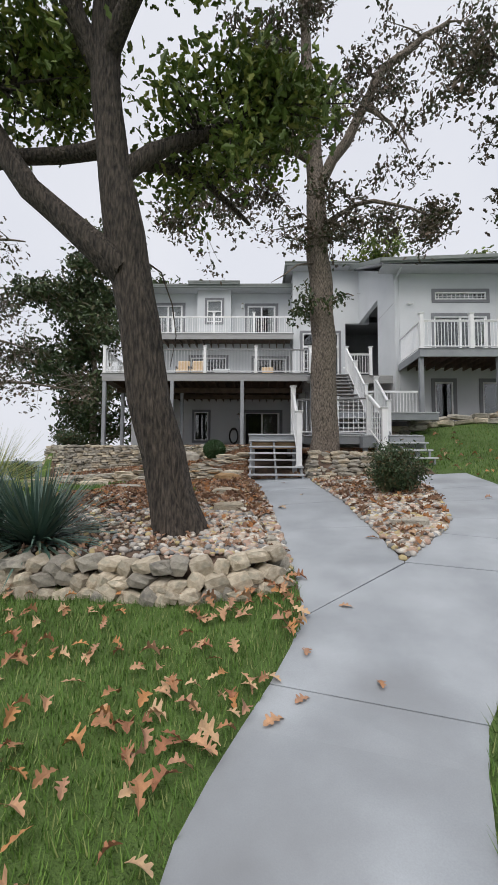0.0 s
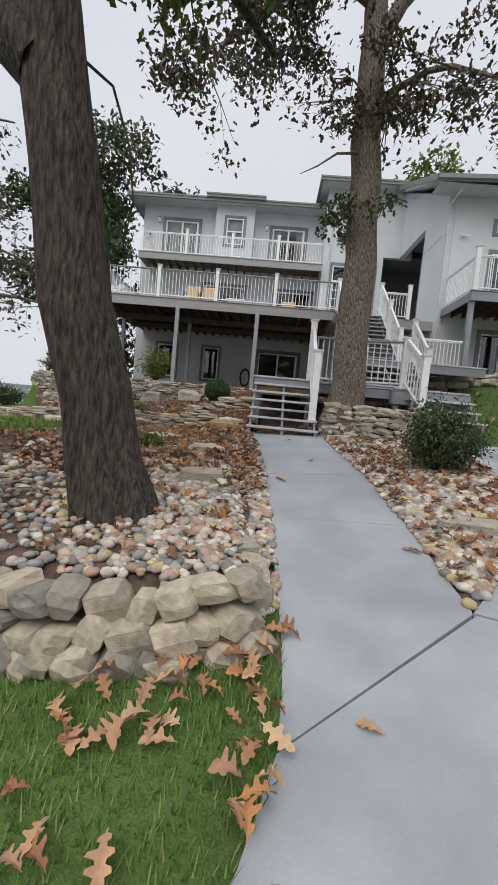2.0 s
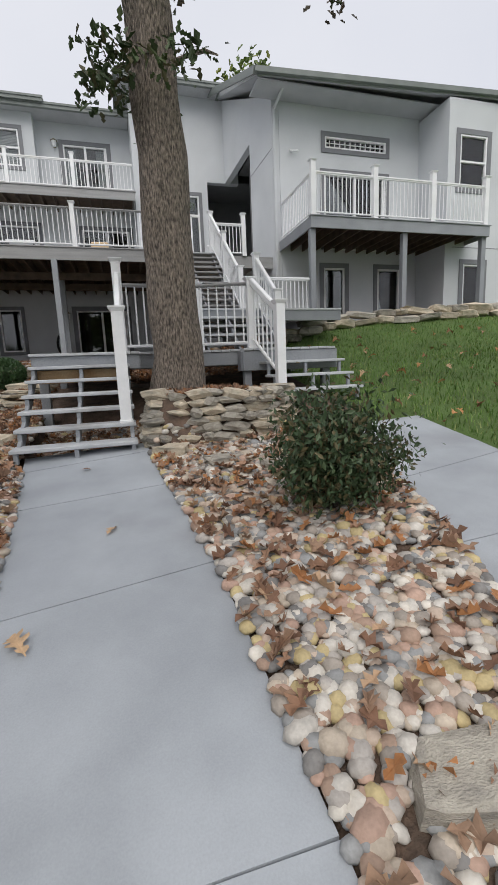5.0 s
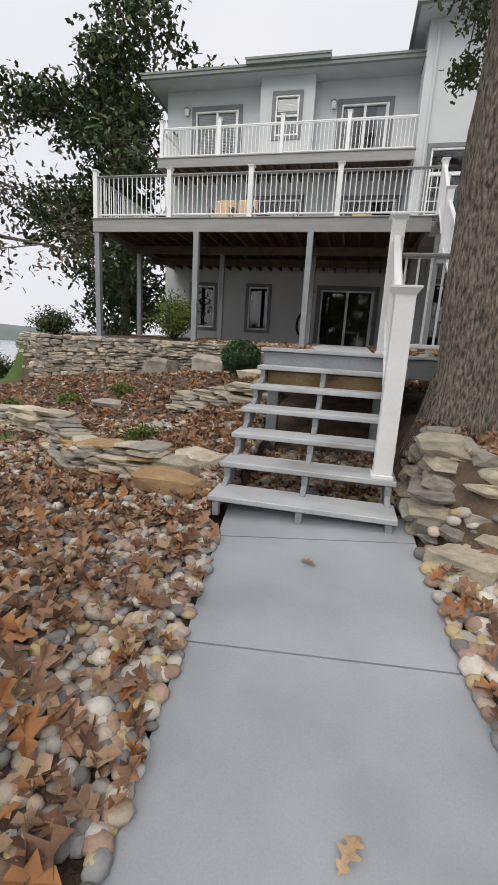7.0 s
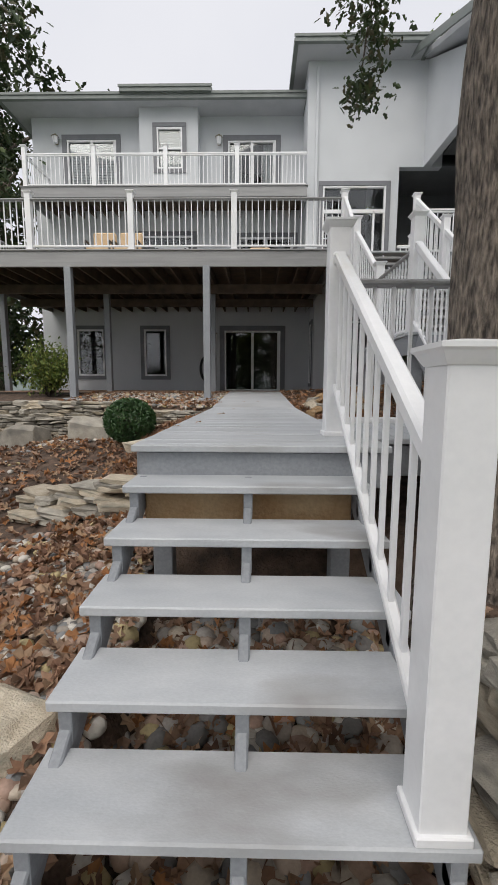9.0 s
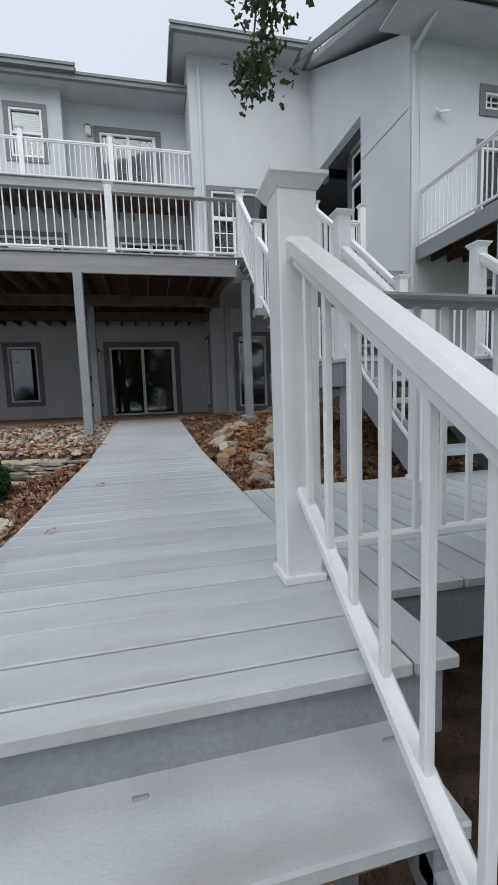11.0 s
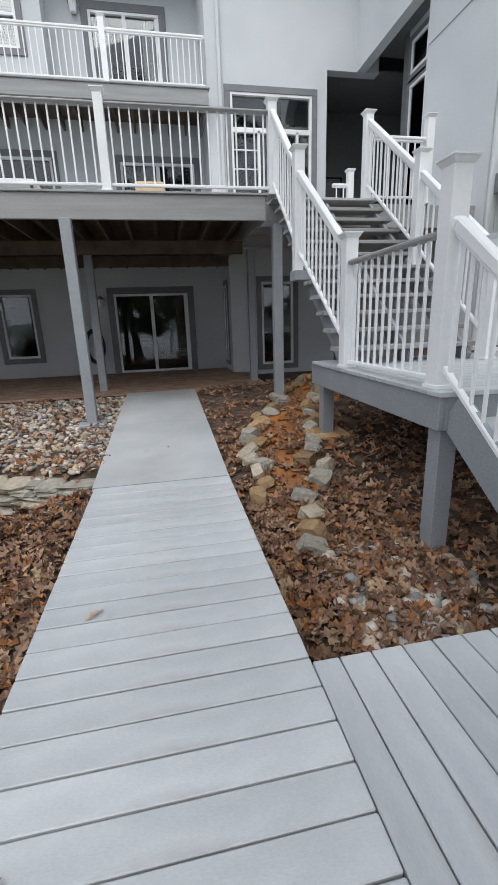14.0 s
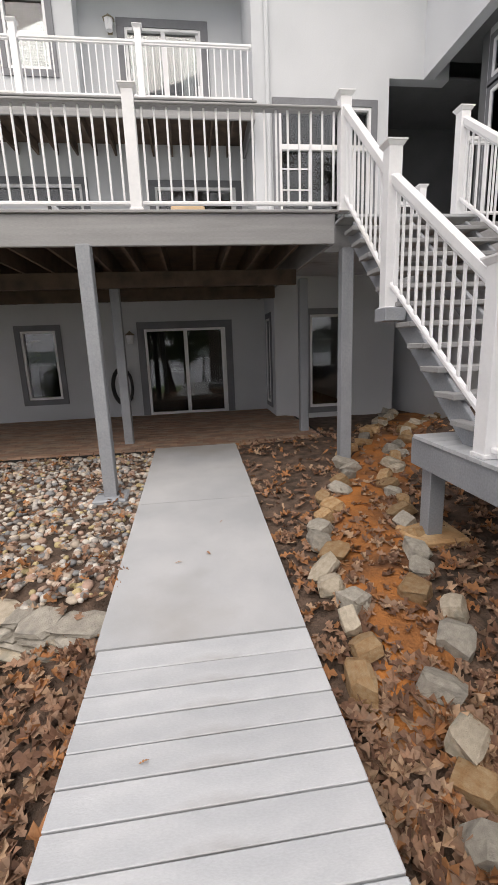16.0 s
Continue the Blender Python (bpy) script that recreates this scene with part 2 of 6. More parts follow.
def add_box(bm, x0, x1, y0, y1, z0, z1, m=None):
    vs = [bm.verts.new((x, y, z)) for x in (x0, x1) for y in (y0, y1) for z in (z0, z1)]
    if m is not None:
        for v in vs:
            v.co = m @ v.co
    for f in ((0, 1, 3, 2), (4, 6, 7, 5), (0, 4, 5, 1), (2, 3, 7, 6), (0, 2, 6, 4), (1, 5, 7, 3)):
        bm.faces.new([vs[i] for i in f])
    return vs


def box_mesh(name, x0, x1, y0, y1, z0, z1, bev=0.006, m=None):
    bm = bmesh.new()
    add_box(bm, x0, x1, y0, y1, z0, z1, m)
    if bev:
        bmesh.ops.bevel(bm, geom=bm.edges[:], offset=bev, segments=1, affect="EDGES")
    return mesh_of(bm, name)


def box(name, x0, x1, y0, y1, z0, z1, mat, parent=None, bev=0.006, label=""):
    return put(name, box_mesh(name, x0, x1, y0, y1, z0, z1, bev), mat, parent, label=label)


def beam_mesh(name, a, b, w, h, bev=0.006):
    """A bar from a to b, w wide and h high, its sides kept upright."""
    a, b = Vector(a), Vector(b)
    d = b - a
    length = d.length
    d.normalize()
    side = d.cross(Vector((0, 0, 1)))
    side = side.normalized() if side.length > 1e-4 else Vector((1, 0, 0))
    up = side.cross(d)
    m = Matrix((side, d, up)).transposed().to_4x4()
    m.translation = a
    return box_mesh(name, -w / 2, w / 2, 0, length, -h / 2, h / 2, bev, m)


def beam(name, a, b, w, h, mat, parent=None, bev=0.006, label=""):
    return put(name, beam_mesh(name, a, b, w, h, bev), mat, parent, label=label)


def wall_mesh(name, axis, at, thick, u0, u1, v0, v1, holes, top=None):
    """An upright wall with openings through it. axis 'y': it stands at y = at and runs along x, thick behind it."""
    us = sorted({u0, u1, *[h[0] for h in holes], *[h[1] for h in holes]})
    vs = sorted({v0, v1, *[h[2] for h in holes], *[h[3] for h in holes]})
    us = [u for u in us if u0 <= u <= u1]
    vs = [v for v in vs if v0 <= v <= v1]

    def solid(i, j):
        if not (0 <= i < len(us) - 1 and 0 <= j < len(vs) - 1):
            return False
        cu, cv = (us[i] + us[i + 1]) / 2, (vs[j] + vs[j + 1]) / 2
        return not any(h[0] < cu < h[1] and h[2] < cv < h[3] for h in holes)

    bm = bmesh.new()

    def p(u, v, d):
        return bm.verts.new((u, at + d, v) if axis == "y" else (at + d, u, v))

    for i in range(len(us) - 1):
        for j in range(len(vs) - 1):
            if not solid(i, j):
                continue
            a, b, c, e = us[i], us[i + 1], vs[j], vs[j + 1]
            for d in (0, thick):
                bm.faces.new([p(a, c, d), p(b, c, d), p(b, e, d), p(a, e, d)])
            if not solid(i - 1, j):
                bm.faces.new([p(a, c, 0), p(a, e, 0), p(a, e, thick), p(a, c, thick)])
            if not solid(i + 1, j):
                bm.faces.new([p(b, c, 0), p(b, e, 0), p(b, e, thick), p(b, c, thick)])
            if not solid(i, j - 1):
                bm.faces.new([p(a, c, 0), p(b, c, 0), p(b, c, thick), p(a, c, thick)])
            if not solid(i, j + 1):
                bm.faces.new([p(a, e, 0), p(b, e, 0), p(b, e, thick), p(a, e, thick)])
    bmesh.ops.remove_doubles(bm, verts=bm.verts, dist=0.0005)
    return mesh_of(bm, name)


# ---- the lie of the land ----
WALK_Y = [-14, 0, 2.7, 3.8, 4.68, 7.2, 8.6, 9.6, 12, 15.7, 20.2, 30]
WALK_Z = [0.1, 1.0, 1.22, 1.42, 1.62, 2.03, 2.2, 2.36, 2.75, 3.38, 3.66, 3.7]


def smooth_step(a, b, v):
    t = min(1.0, max(0.0, (v - a) / (b - a)))
    return t * t * (3 - 2 * t)


def pave_z(x, y):
    return float(np.interp(y, WALK_Y, WALK_Z)) + 0.05 * (x - 1.2)


def bed_edge(x):
    """The y of the face of the low stone wall in front of the tree."""
    return float(np.interp(x, [-9, -3.2, -1.7, -0.76, -0.14, 0.6, 1.05], [5.5, 4.7, 4.35, 4.3, 4.15, 4.2, 4.5]))


def ground_z(x, y):
    """The height of the earth; a bank behind the dry-stone wall holds the oak by the steps."""
    z = float(np.interp(y, WALK_Y, WALK_Z)) + 0.05 * (max(-1.0, x) - 1.2)
    if x > 3.8:
        # the lawn towards the right wing
        z += 0.10 * smooth_step(4.5, 9, x) + smooth_step(12.5, 15.6, y) * smooth_step(4.5, 7, x) * 0.45
    if x < 1.0:
        # the planted bed above the low wall
        lift = smooth_step(bed_edge(x) + 0.1, bed_edge(x) + 0.32, y) * smooth_step(0.98, 0.75, x + 0.16 * max(0.0, y - 4.5)) * smooth_step(9.5, 7.0, y)
        z += 0.2 * lift * smooth_step(-7, -4, x)
    if x < 0.6:
        # the bed falls away to the left, held by the terrace wall further back
        z -= (0.45 * smooth_step(0.6, -1.7, x) + 0.11 * min(7.0, max(0.0, -1.7 - x))) * smooth_step(8, 14, y)
        face = float(np.interp(x, [-8, -1.6, -1.2, 0.3], [17.25, 17.25, 16.65, 16.1]))
        z += (3.46 + 0.16 * smooth_step(17.5, 19.8, y) - z) * smooth_step(face, face + 0.2, y) * smooth_step(-8.3, -7.6, x)
    if 0.5 < x < 1.9 and 9.4 < y < 11.8:
        # hollow under the front steps
        z -= 0.22 * smooth_step(9.4, 9.6, y) * smooth_step(11.8, 11.4, y)
    if y > 20.0:
        z += (3.6 - z) * smooth_step(20.0, 20.6, y) * smooth_step(-8.5, -7.5, x) * smooth_step(12, 7, x)
    bank = smooth_step(9.42, 9.6, y) * smooth_step(1.84, 1.95, x) * smooth_step(3.55, 3.2, x) * smooth_step(12.5, 11.5, y)
    z += max(0.0, 2.92 - z) * bank
    if x < -8:
        z -= 0.34 * (-8 - x) * smooth_step(-8, -14, x)
    if y < -6:
        z -= 0.02 * (-6 - y)
    if y > 34:
        z -= 0.02 * (y - 34)
    return z


def in_walk(x, y):
    """Whether concrete covers the ground there."""
    left = float(np.interp(y, [-9, 0, 2.1, 2.6, 2.96, 3.68, 4.2, 4.9, 7.2, 8.5, 9.7], [-0.6, 0.05, 0.33, 0.5, 0.69, 1.0, 1.04, 1.0, 0.86, 0.72, 0.56]))
    right = float(np.interp(y, [-9, 0, 1.94, 2.6, 3.4, 4.2, 5.09, 5.75, 6.8, 8.3, 9.5, 10.2], [0.9, 1.2, 1.5, 1.8, 2.5, 3.35, 4.04, 4.36, 4.72, 5.05, 5.1, 5.0]))
    if y > 9.7:
        return 3.4 < x < right and y < 9.9
    if not left < x < right:
        return False
    if y > 4.68:
        island_l = float(np.interp(y, [4.68, 5.87, 7.29, 8.61, 9.5, 9.8], [2.13, 2.11, 2.05, 1.92, 1.82, 1.8]))
        island_r = float(np.interp(y, [4.68, 5.65, 6.05, 6.92, 7.64, 8.4, 9.9], [2.13, 2.97, 3.2, 3.47, 3.68, 3.75, 3.6]))
        return not island_l < x < island_r
    return True


def zone(x, y):
    """'walk', 'lawn' or 'bed'."""
    if in_walk(x, y):
        return "walk"
    if x < 1.05 and y < bed_edge(x) + 0.12:
        return "lawn"
    if x > 1.0 and y < 4.7:
        return "lawn"
    if x > 4.6 and y < 15.4:
        return "lawn"
    if x < -2.6 + 0.3 * math.sin(y * 1.7) and 6.3 < y < 11.5:
        return "lawn"
    if x < -7.6 or y < 0 or x > 12:
        return "lawn"
    return "bed"


def build_ground():
    bm = bmesh.new()
    xs = [-60, -45, -34, -26, -20, -16, -13, -11, -9.5] + [-8.6 + 0.2 * i for i in range(90)] + [9.6, 10.5, 12, 14, 17, 21, 26, 34, 45, 60]
    ys = [-40, -28, -20, -14, -10, -7, -5, -3.5, -2.5, -1.5, -0.8] + [-0.4 + 0.2 * i for i in range(110)] + [21.8, 22.4, 23, 24, 26, 29, 33, 38, 45, 60]
    grid = [[bm.verts.new((x, y, ground_z(x, y) - (0.07 if in_walk(x, y) else 0.0) + (0 if in_walk(x, y) else 0.015 * noise.noise((x * 2, y * 2, 0))))) for y in ys] for x in xs]
    for i in range(len(xs) - 1):
        for j in range(len(ys) - 1):
            f = bm.faces.new((grid[i][j], grid[i + 1][j], grid[i + 1][j + 1], grid[i][j + 1]))
            f.smooth = True
            cx, cy = (xs[i] + xs[i + 1]) / 2, (ys[j] + ys[j + 1]) / 2
            kind_here = zone(cx, cy)
            f.material_index = 0 if kind_here == "lawn" or (kind_here == "walk" and (cy < 4.3 or cx > 3.9)) else 1
    me = bpy.data.meshes.new("ground")
    bm.to_mesh(me)
    bm.free()
    me.materials.append(M_LAWN)
    me.materials.append(M_GROUND)
    tagged(put("ground", me), "sloping garden ground of turf and bare mulch beds", "ground", kind="structure")


build_ground()
bm = bmesh.new()
bmesh.ops.create_grid(bm, x_segments=2, y_segments=2, size=2600, matrix=Matrix.Translation((0, 0, -9.0)))
tagged(put("water", mesh_of(bm, "water"), M_WATER), "pale grey lake reaching the horizon", "lake", kind="structure")


def ridge(name, pts, base, label):
    bm = bmesh.new()
    top = []
    low = []
    back = []
    for x, y, h in pts:
        low.append(bm.verts.new((x, y, base)))
        top.append(bm.verts.new((x * 1.05, y * 1.05, base + h)))
        back.append(bm.verts.new((x * 1.1, y * 1.1, base)))
    for i in range(len(pts) - 1):
        bm.faces.new((low[i], low[i + 1], top[i + 1], top[i]))
        bm.faces.new((top[i], top[i + 1], back[i + 1], back[i]))
    tagged(put(name, mesh_of(bm, name, True), M_HILL), label, "hills", kind="structure")


ridge("backdrop", [(900 * math.sin(a / 40 * 2 * math.pi), 900 * math.cos(a / 40 * 2 * math.pi), 26 + 12 * noise.noise((a * 0.7, 0, 0)) + (18 if 0 < a < 20 else 0)) for a in range(41)], -9.0, "low wooded hills across the lake")


# ---- concrete walks ----
def slab(name, corners, parent, thick=0.1, mat=M_CONCRETE):
    """One cast panel, its outline given counter-clockwise on plan, following the slope."""
    bm = bmesh.new()
    top = [bm.verts.new((x, y, pave_z(x, y))) for x, y in corners]
    low = [bm.verts.new((x, y, pave_z(x, y) - thick)) for x, y in corners]
    tf = bm.faces.new(top)
    for i in range(len(top)):
        j = (i + 1) % len(top)
        bm.faces.new((top[i], low[i], low[j], top[j]))
    bmesh.ops.triangulate(bm, faces=[tf])
    return put(name, mesh_of(bm, name), mat, parent)


def curve_pts(fx, ys):
    return [(float(np.interp(y, *fx)), y) for y in ys]


EDGE_L = ([-9, 0, 2.1, 2.6, 2.96, 3.68, 4.2, 4.9, 7.2, 8.5, 9.7], [-0.6, 0.05, 0.33, 0.5, 0.69, 1.0, 1.04, 1.0, 0.86, 0.72, 0.56])
EDGE_R = ([-9, 0, 1.94, 2.6, 3.4, 4.2, 5.09, 5.75, 6.8, 8.3, 9.5, 10.2], [0.9, 1.2, 1.5, 1.8, 2.5, 3.35, 4.04, 4.36, 4.72, 5.05, 5.1, 5.0])
ISLE_L = ([4.68, 5.87, 7.29, 8.61, 9.5, 9.8], [2.13, 2.11, 2.05, 1.92, 1.82, 1.8])
ISLE_R = ([4.68, 5.65, 6.05, 6.92, 7.64, 8.4, 9.9], [2.13, 2.97, 3.2, 3.47, 3.68, 3.75, 3.6])
pavement = thing("pavement", (1.2, 3, 1.3), "pale grey concrete garden walk with dark control joints", "walkway", kind="structure")
G = 0.005


def left_ys(a, b, step=0.3):
    k = max(2, int((b - a) / step) + 1)
    return list(np.linspace(a, b, k))


# panels of the common walk, then the branch to the steps, then the curving branch
slab("panel", curve_pts(EDGE_R, left_ys(-6, 0.2, 1)) + curve_pts(EDGE_L, left_ys(-6, 0.5, 1))[::-1], pavement)
slab("panel", curve_pts(EDGE_R, left_ys(0.2 + G, 2.68 - G)) + curve_pts(EDGE_L, left_ys(0.5 + G, 3.06 - G))[::-1], pavement)
slab("panel", curve_pts(EDGE_R, left_ys(2.68 + G, 4.25 - G)) + [(2.14, 4.66)] + curve_pts(EDGE_L, left_ys(3.06 + G, 3.8 - G))[::-1], pavement)
slab("panel", [(2.125, 4.675)] + curve_pts(ISLE_L, left_ys(4.7, 5.87 - G)) + curve_pts(EDGE_L, left_ys(3.8 + G, 5.92 - G))[::-1], pavement)
for a, b, c, d in ((5.87, 7.29, 5.91, 7.16), (7.29, 8.61, 7.16, 8.54), (8.61, 9.52, 8.54, 9.38), (9.52, 9.8, 9.38, 9.8)):
    slab("panel", curve_pts(ISLE_L, left_ys(a + G, b - G)) + curve_pts(EDGE_L, left_ys(c + G, d - G))[::-1], pavement)
for a, b, c, d in ((4.68, 5.5, 4.25, 4.95), (5.5, 6.1, 4.95, 5.85), (6.1, 6.95, 5.85, 6.95), (6.95, 7.9, 6.95, 8.1), (7.9, 9.45, 8.1, 9.45)):
    slab("panel", curve_pts(EDGE_R, left_ys(c + G, d - G)) + curve_pts(ISLE_R, left_ys(a + G, b - G))[::-1], pavement)
bm = bmesh.new()
for pts in (left_ys(-5.9, 9.4, 0.3),):
    rows = []
    for y in pts:
        l = float(np.interp(y, *EDGE_L)) + 0.03
        r = float(np.interp(y, *EDGE_R if y < 4.6 else ISLE_L)) - 0.03
        rows.append([bm.verts.new((x, y, pave_z(x, y) - 0.03)) for x in (l, r)])
    for i in range(len(rows) - 1):
        bm.faces.new((rows[i][0], rows[i][1], rows[i + 1][1], rows[i + 1][0]))
put("joint_filler", mesh_of(bm, "joint_filler"), M_JOINT, pavement)


# ---- railings ----
BALUSTER = {}


def baluster_mesh(h):
    key = round(h, 2)
    if key not in BALUSTER:
        BALUSTER[key] = box_mesh("baluster", -0.011, 0.011, -0.011, 0.011, 0, h, 0.003)
        BALUSTER[key].materials.append(M_WHITE)
    return BALUSTER[key]


POST_MESH = {}


def post_mesh(h, w=0.125):
    """A square vinyl post with a base collar and a stepped, shallow pyramid cap."""
    key = (round(h, 2), w)
    if key not in POST_MESH:
        bm = bmesh.new()
        r = w / 2
        add_box(bm, -r, r, -r, r, 0, h - 0.05)
        add_box(bm, -r - 0.012, r + 0.012, -r - 0.012, r + 0.012, 0, 0.03)
        bmesh.ops.bevel(bm, geom=bm.edges[:], offset=0.004, segments=1, affect="EDGES")
        steps = [(r + 0.004, h - 0.06), (r + 0.012, h - 0.048), (r + 0.022, h - 0.03), (r + 0.03, h - 0.024), (r + 0.03, h - 0.012), (0.02, h)]
        rings = [[bm.verts.new((sx * q, sy * q, z)) for sx, sy in ((-1, -1), (1, -1), (1, 1), (-1, 1))] for q, z in steps]
        for a, b in zip(rings, rings[1:]):
            for i in range(4):
                bm.faces.new((a[i], a[(i + 1) % 4], b[(i + 1) % 4], b[i]))
        bm.faces.new(rings[0][::-1])
        bm.faces.new(rings[-1])
        me = mesh_of(bm, "post")
        me.materials.append(M_WHITE)
        POST_MESH[key] = me
    return POST_MESH[key]


def rail_post(parent, x, y, z, h, w=0.125):
    return put("post", post_mesh(h, w), None, parent, Matrix.Translation((x, y, z)))


def rail_span(parent, a, b, top, low, cap=M_WHITE, cap_w=0.07, cap_h=0.05, step=0.115, gap=0.06):
    """Rails and balusters between two post centres a and b (floor points); top and low are heights above them."""
    a, b = Vector(a), Vector(b)
    d = (b - a).normalized()
    a, b = a + d * gap, b - d * gap
    up = Vector((0, 0, 1))
    beam("top_rail", a + up * top, b + up * top, cap_w, cap_h, cap, parent, 0.012)
    if cap is M_WHITE:
        beam("under_rail", a + up * (top - cap_h * 0.5 - 0.012), b + up * (top - cap_h * 0.5 - 0.012), cap_w * 0.62, 0.035, M_WHITE, parent, 0.006)
        for end in (a, b):
            e = end + (d if end is a else -d) * 0.012
            beam("bracket", e + up * (top - cap_h * 0.2) - d * 0.025, e + up * (top - cap_h * 0.2) + d * 0.025, cap_w + 0.014, cap_h + 0.016, M_WHITE, parent, 0.01)
    beam("bottom_rail", a + up * low, b + up * low, 0.045, 0.04, M_WHITE, parent, 0.008)
    flat = Vector((b.x - a.x, b.y - a.y, 0)).length
    k = max(1, int(flat / step))
    me = baluster_mesh(top - low)
    for i in range(1, k + 1):
        p = a.lerp(b, (i - 0.5) / k)
        put("baluster", me, None, parent, Matrix.Translation((p.x, p.y, p.z + low)))


# ---- the house ----
HOUSE = thing("house", (2, 24, 3.6), "large pale grey stucco lake house with white framed windows", "house")
SLIDERS_LOW = [(-0.02, 1.95, 3.69, 5.78)]
LOW_WINS = [(-2.87, -2.08, 4.2, 5.82), (-5.25, -4.3, 4.2, 5.82)]
UP_SL = [(-5.29, -3.63, 10.0, 12.0), (0.12, 1.72, 10.0, 11.95)]
MID = [(0.5, 2.35, 6.8, 8.9), (-3.1, -1.1, 7.5, 8.95)]
put("wall", wall_mesh("wall", "y", 24.2, 0.25, -6.45, 3.0, 3.3, 12.75, SLIDERS_LOW + LOW_WINS + UP_SL + MID), M_STUCCO, HOUSE)
put("wall", wall_mesh("wall", "x", -6.45, 0.25, 24.45, 33.0, 3.0, 12.75, []), M_STUCCO, HOUSE)
put("wall", wall_mesh("wall", "y", 33.0, 0.25, -6.45, 16.3, 3.0, 12.9, []), M_STUCCO, HOUSE)
# the taller middle block and its side
BIG_WIN = (3.12, 5.05, 7.25, 9.93)
put("wall", wall_mesh("wall", "y", 22.84, 0.25, 2.62, 5.42, 6.7, 13.4, [BIG_WIN]), M_STUCCO, HOUSE)
put("wall", wall_mesh("wall", "y", 22.84, 0.25, 5.42, 6.7, 10.46, 13.4, []), M_STUCCO, HOUSE)
put("wall", wall_mesh("wall", "x", 2.62, 0.25, 23.09, 24.2, 6.7, 13.4, []), M_STUCCO, HOUSE)
put("wall", wall_mesh("wall", "y", 22.9, 0.25, 2.95, 5.5, 3.3, 6.7, [(3.75, 4.6, 3.85, 5.92)]), M_STUCCO, HOUSE)
put("wall", wall_mesh("wall", "x", 2.95, 0.25, 23.15, 24.2, 3.3, 6.7, []), M_STUCCO, HOUSE)
put("wall", wall_mesh("wall", "x", 5.5, 0.25, 22.9, 33.0, 3.3, 6.7, []), M_STUCCO, HOUSE)
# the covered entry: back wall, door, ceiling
put("wall", wall_mesh("wall", "y", 24.9, 0.25, 5.42, 9.0, 6.7, 12.5, [(5.75, 6.7, 6.8, 8.9)]), M_ENTRY, HOUSE, label="grey entry wall with porch shade in its colour")
door = box("door", 5.78, 6.67, 24.95, 25.0, 6.8, 8.88, M_TRIM, HOUSE, label="dark panelled entry door")
for zz in (7.0, 7.7, 8.3):
    box("door_panel", 5.95, 6.5, 24.93, 24.95, zz, zz + 0.45, M_TRIM, door)
put("wall", wall_mesh("wall", "x", 5.25, 0.17, 23.09, 24.9, 6.7, 10.46, []), M_ENTRY, HOUSE, label="grey entry wall with porch shade in its colour")
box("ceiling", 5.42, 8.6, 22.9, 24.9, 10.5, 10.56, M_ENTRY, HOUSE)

# the side wall of the right wing, slightly askew, with a tall opening to the entry
for side in ([(18.76, 3.6), (18.76, 11.38), (20.45, 12.21), (20.45, 3.6)], [(20.45, 10.8), (20.45, 12.21), (22.84, 13.4), (22.84, 10.46)], [(20.45, 3.6), (20.45, 6.7), (24.6, 6.7), (24.6, 3.6)]):
    bm = bmesh.new()
    near = [bm.verts.new((6.7 - 0.135 * (y - 18.76), y, z)) for y, z in side]
    back = [bm.verts.new((6.92 - 0.135 * (y - 18.76), y, z)) for y, z in side]
    bm.faces.new(near)
    bm.faces.new(back[::-1])
    for i in range(4):
        j = (i + 1) % 4
        bm.faces.new((near[i], back[i], back[j], near[j]))
    put("wall", mesh_of(bm, "wall"), M_STUCCO, HOUSE)
put("wall", wall_mesh("wall", "x", 6.95, 0.2, 20.4, 21.95, 6.7, 11.2, []), M_STUCCO, HOUSE)
# wall and soffit in the same shade-darkened entry grey
put("wall", wall_mesh("wall", "y", 21.95, 0.2, 6.95, 9.0, 6.7, 11.2, []), M_ENTRY, HOUSE, label="grey entry wall with porch shade in its colour")
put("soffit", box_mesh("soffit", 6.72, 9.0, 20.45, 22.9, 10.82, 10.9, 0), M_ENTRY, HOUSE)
WING_G = [(8.42, 9.2, 4.28, 6.42), (10.48, 11.38, 4.28, 6.42)]
WING_UP = [(8.45, 10.75, 7.0, 9.35), (8.5, 10.75, 10.1, 10.45)]
put("wall", wall_mesh("wall", "y", 18.76, 0.25, 6.93, 12.06, 3.5, 11.3, WING_G + WING_UP), M_STUCCO, HOUSE)
put("wall", wall_mesh("wall", "x", 12.06, 0.25, 17.3, 18.76, 3.5, 11.2, []), M_STUCCO, HOUSE)
BAY_W = [(12.8, 13.6, 4.3, 6.3), (14.85, 15.7, 4.3, 6.3), (12.5, 13.55, 8.65, 10.2), (14.3, 15.5, 8.65, 10.2)]
put("wall", wall_mesh("wall", "y", 17.3, 0.25, 12.31, 16.3, 3.5, 11.2, BAY_W), M_STUCCO, HOUSE)
put("wall", wall_mesh("wall", "x", 16.05, 0.25, 17.55, 33.0, 3.0, 11.2, []), M_STUCCO, HOUSE)
# the window bay on the top storey
put("wall", wall_mesh("wall", "y", 23.7, 0.2, -2.71, -0.81, 9.8, 12.9, [(-2.15, -1.32, 10.85, 12.1)]), M_STUCCO, HOUSE)
for xb in (-2.71, -1.01):
    put("wall", wall_mesh("wall", "x", xb, 0.2, 23.9, 24.2, 9.8, 12.9, []), M_STUCCO, HOUSE)
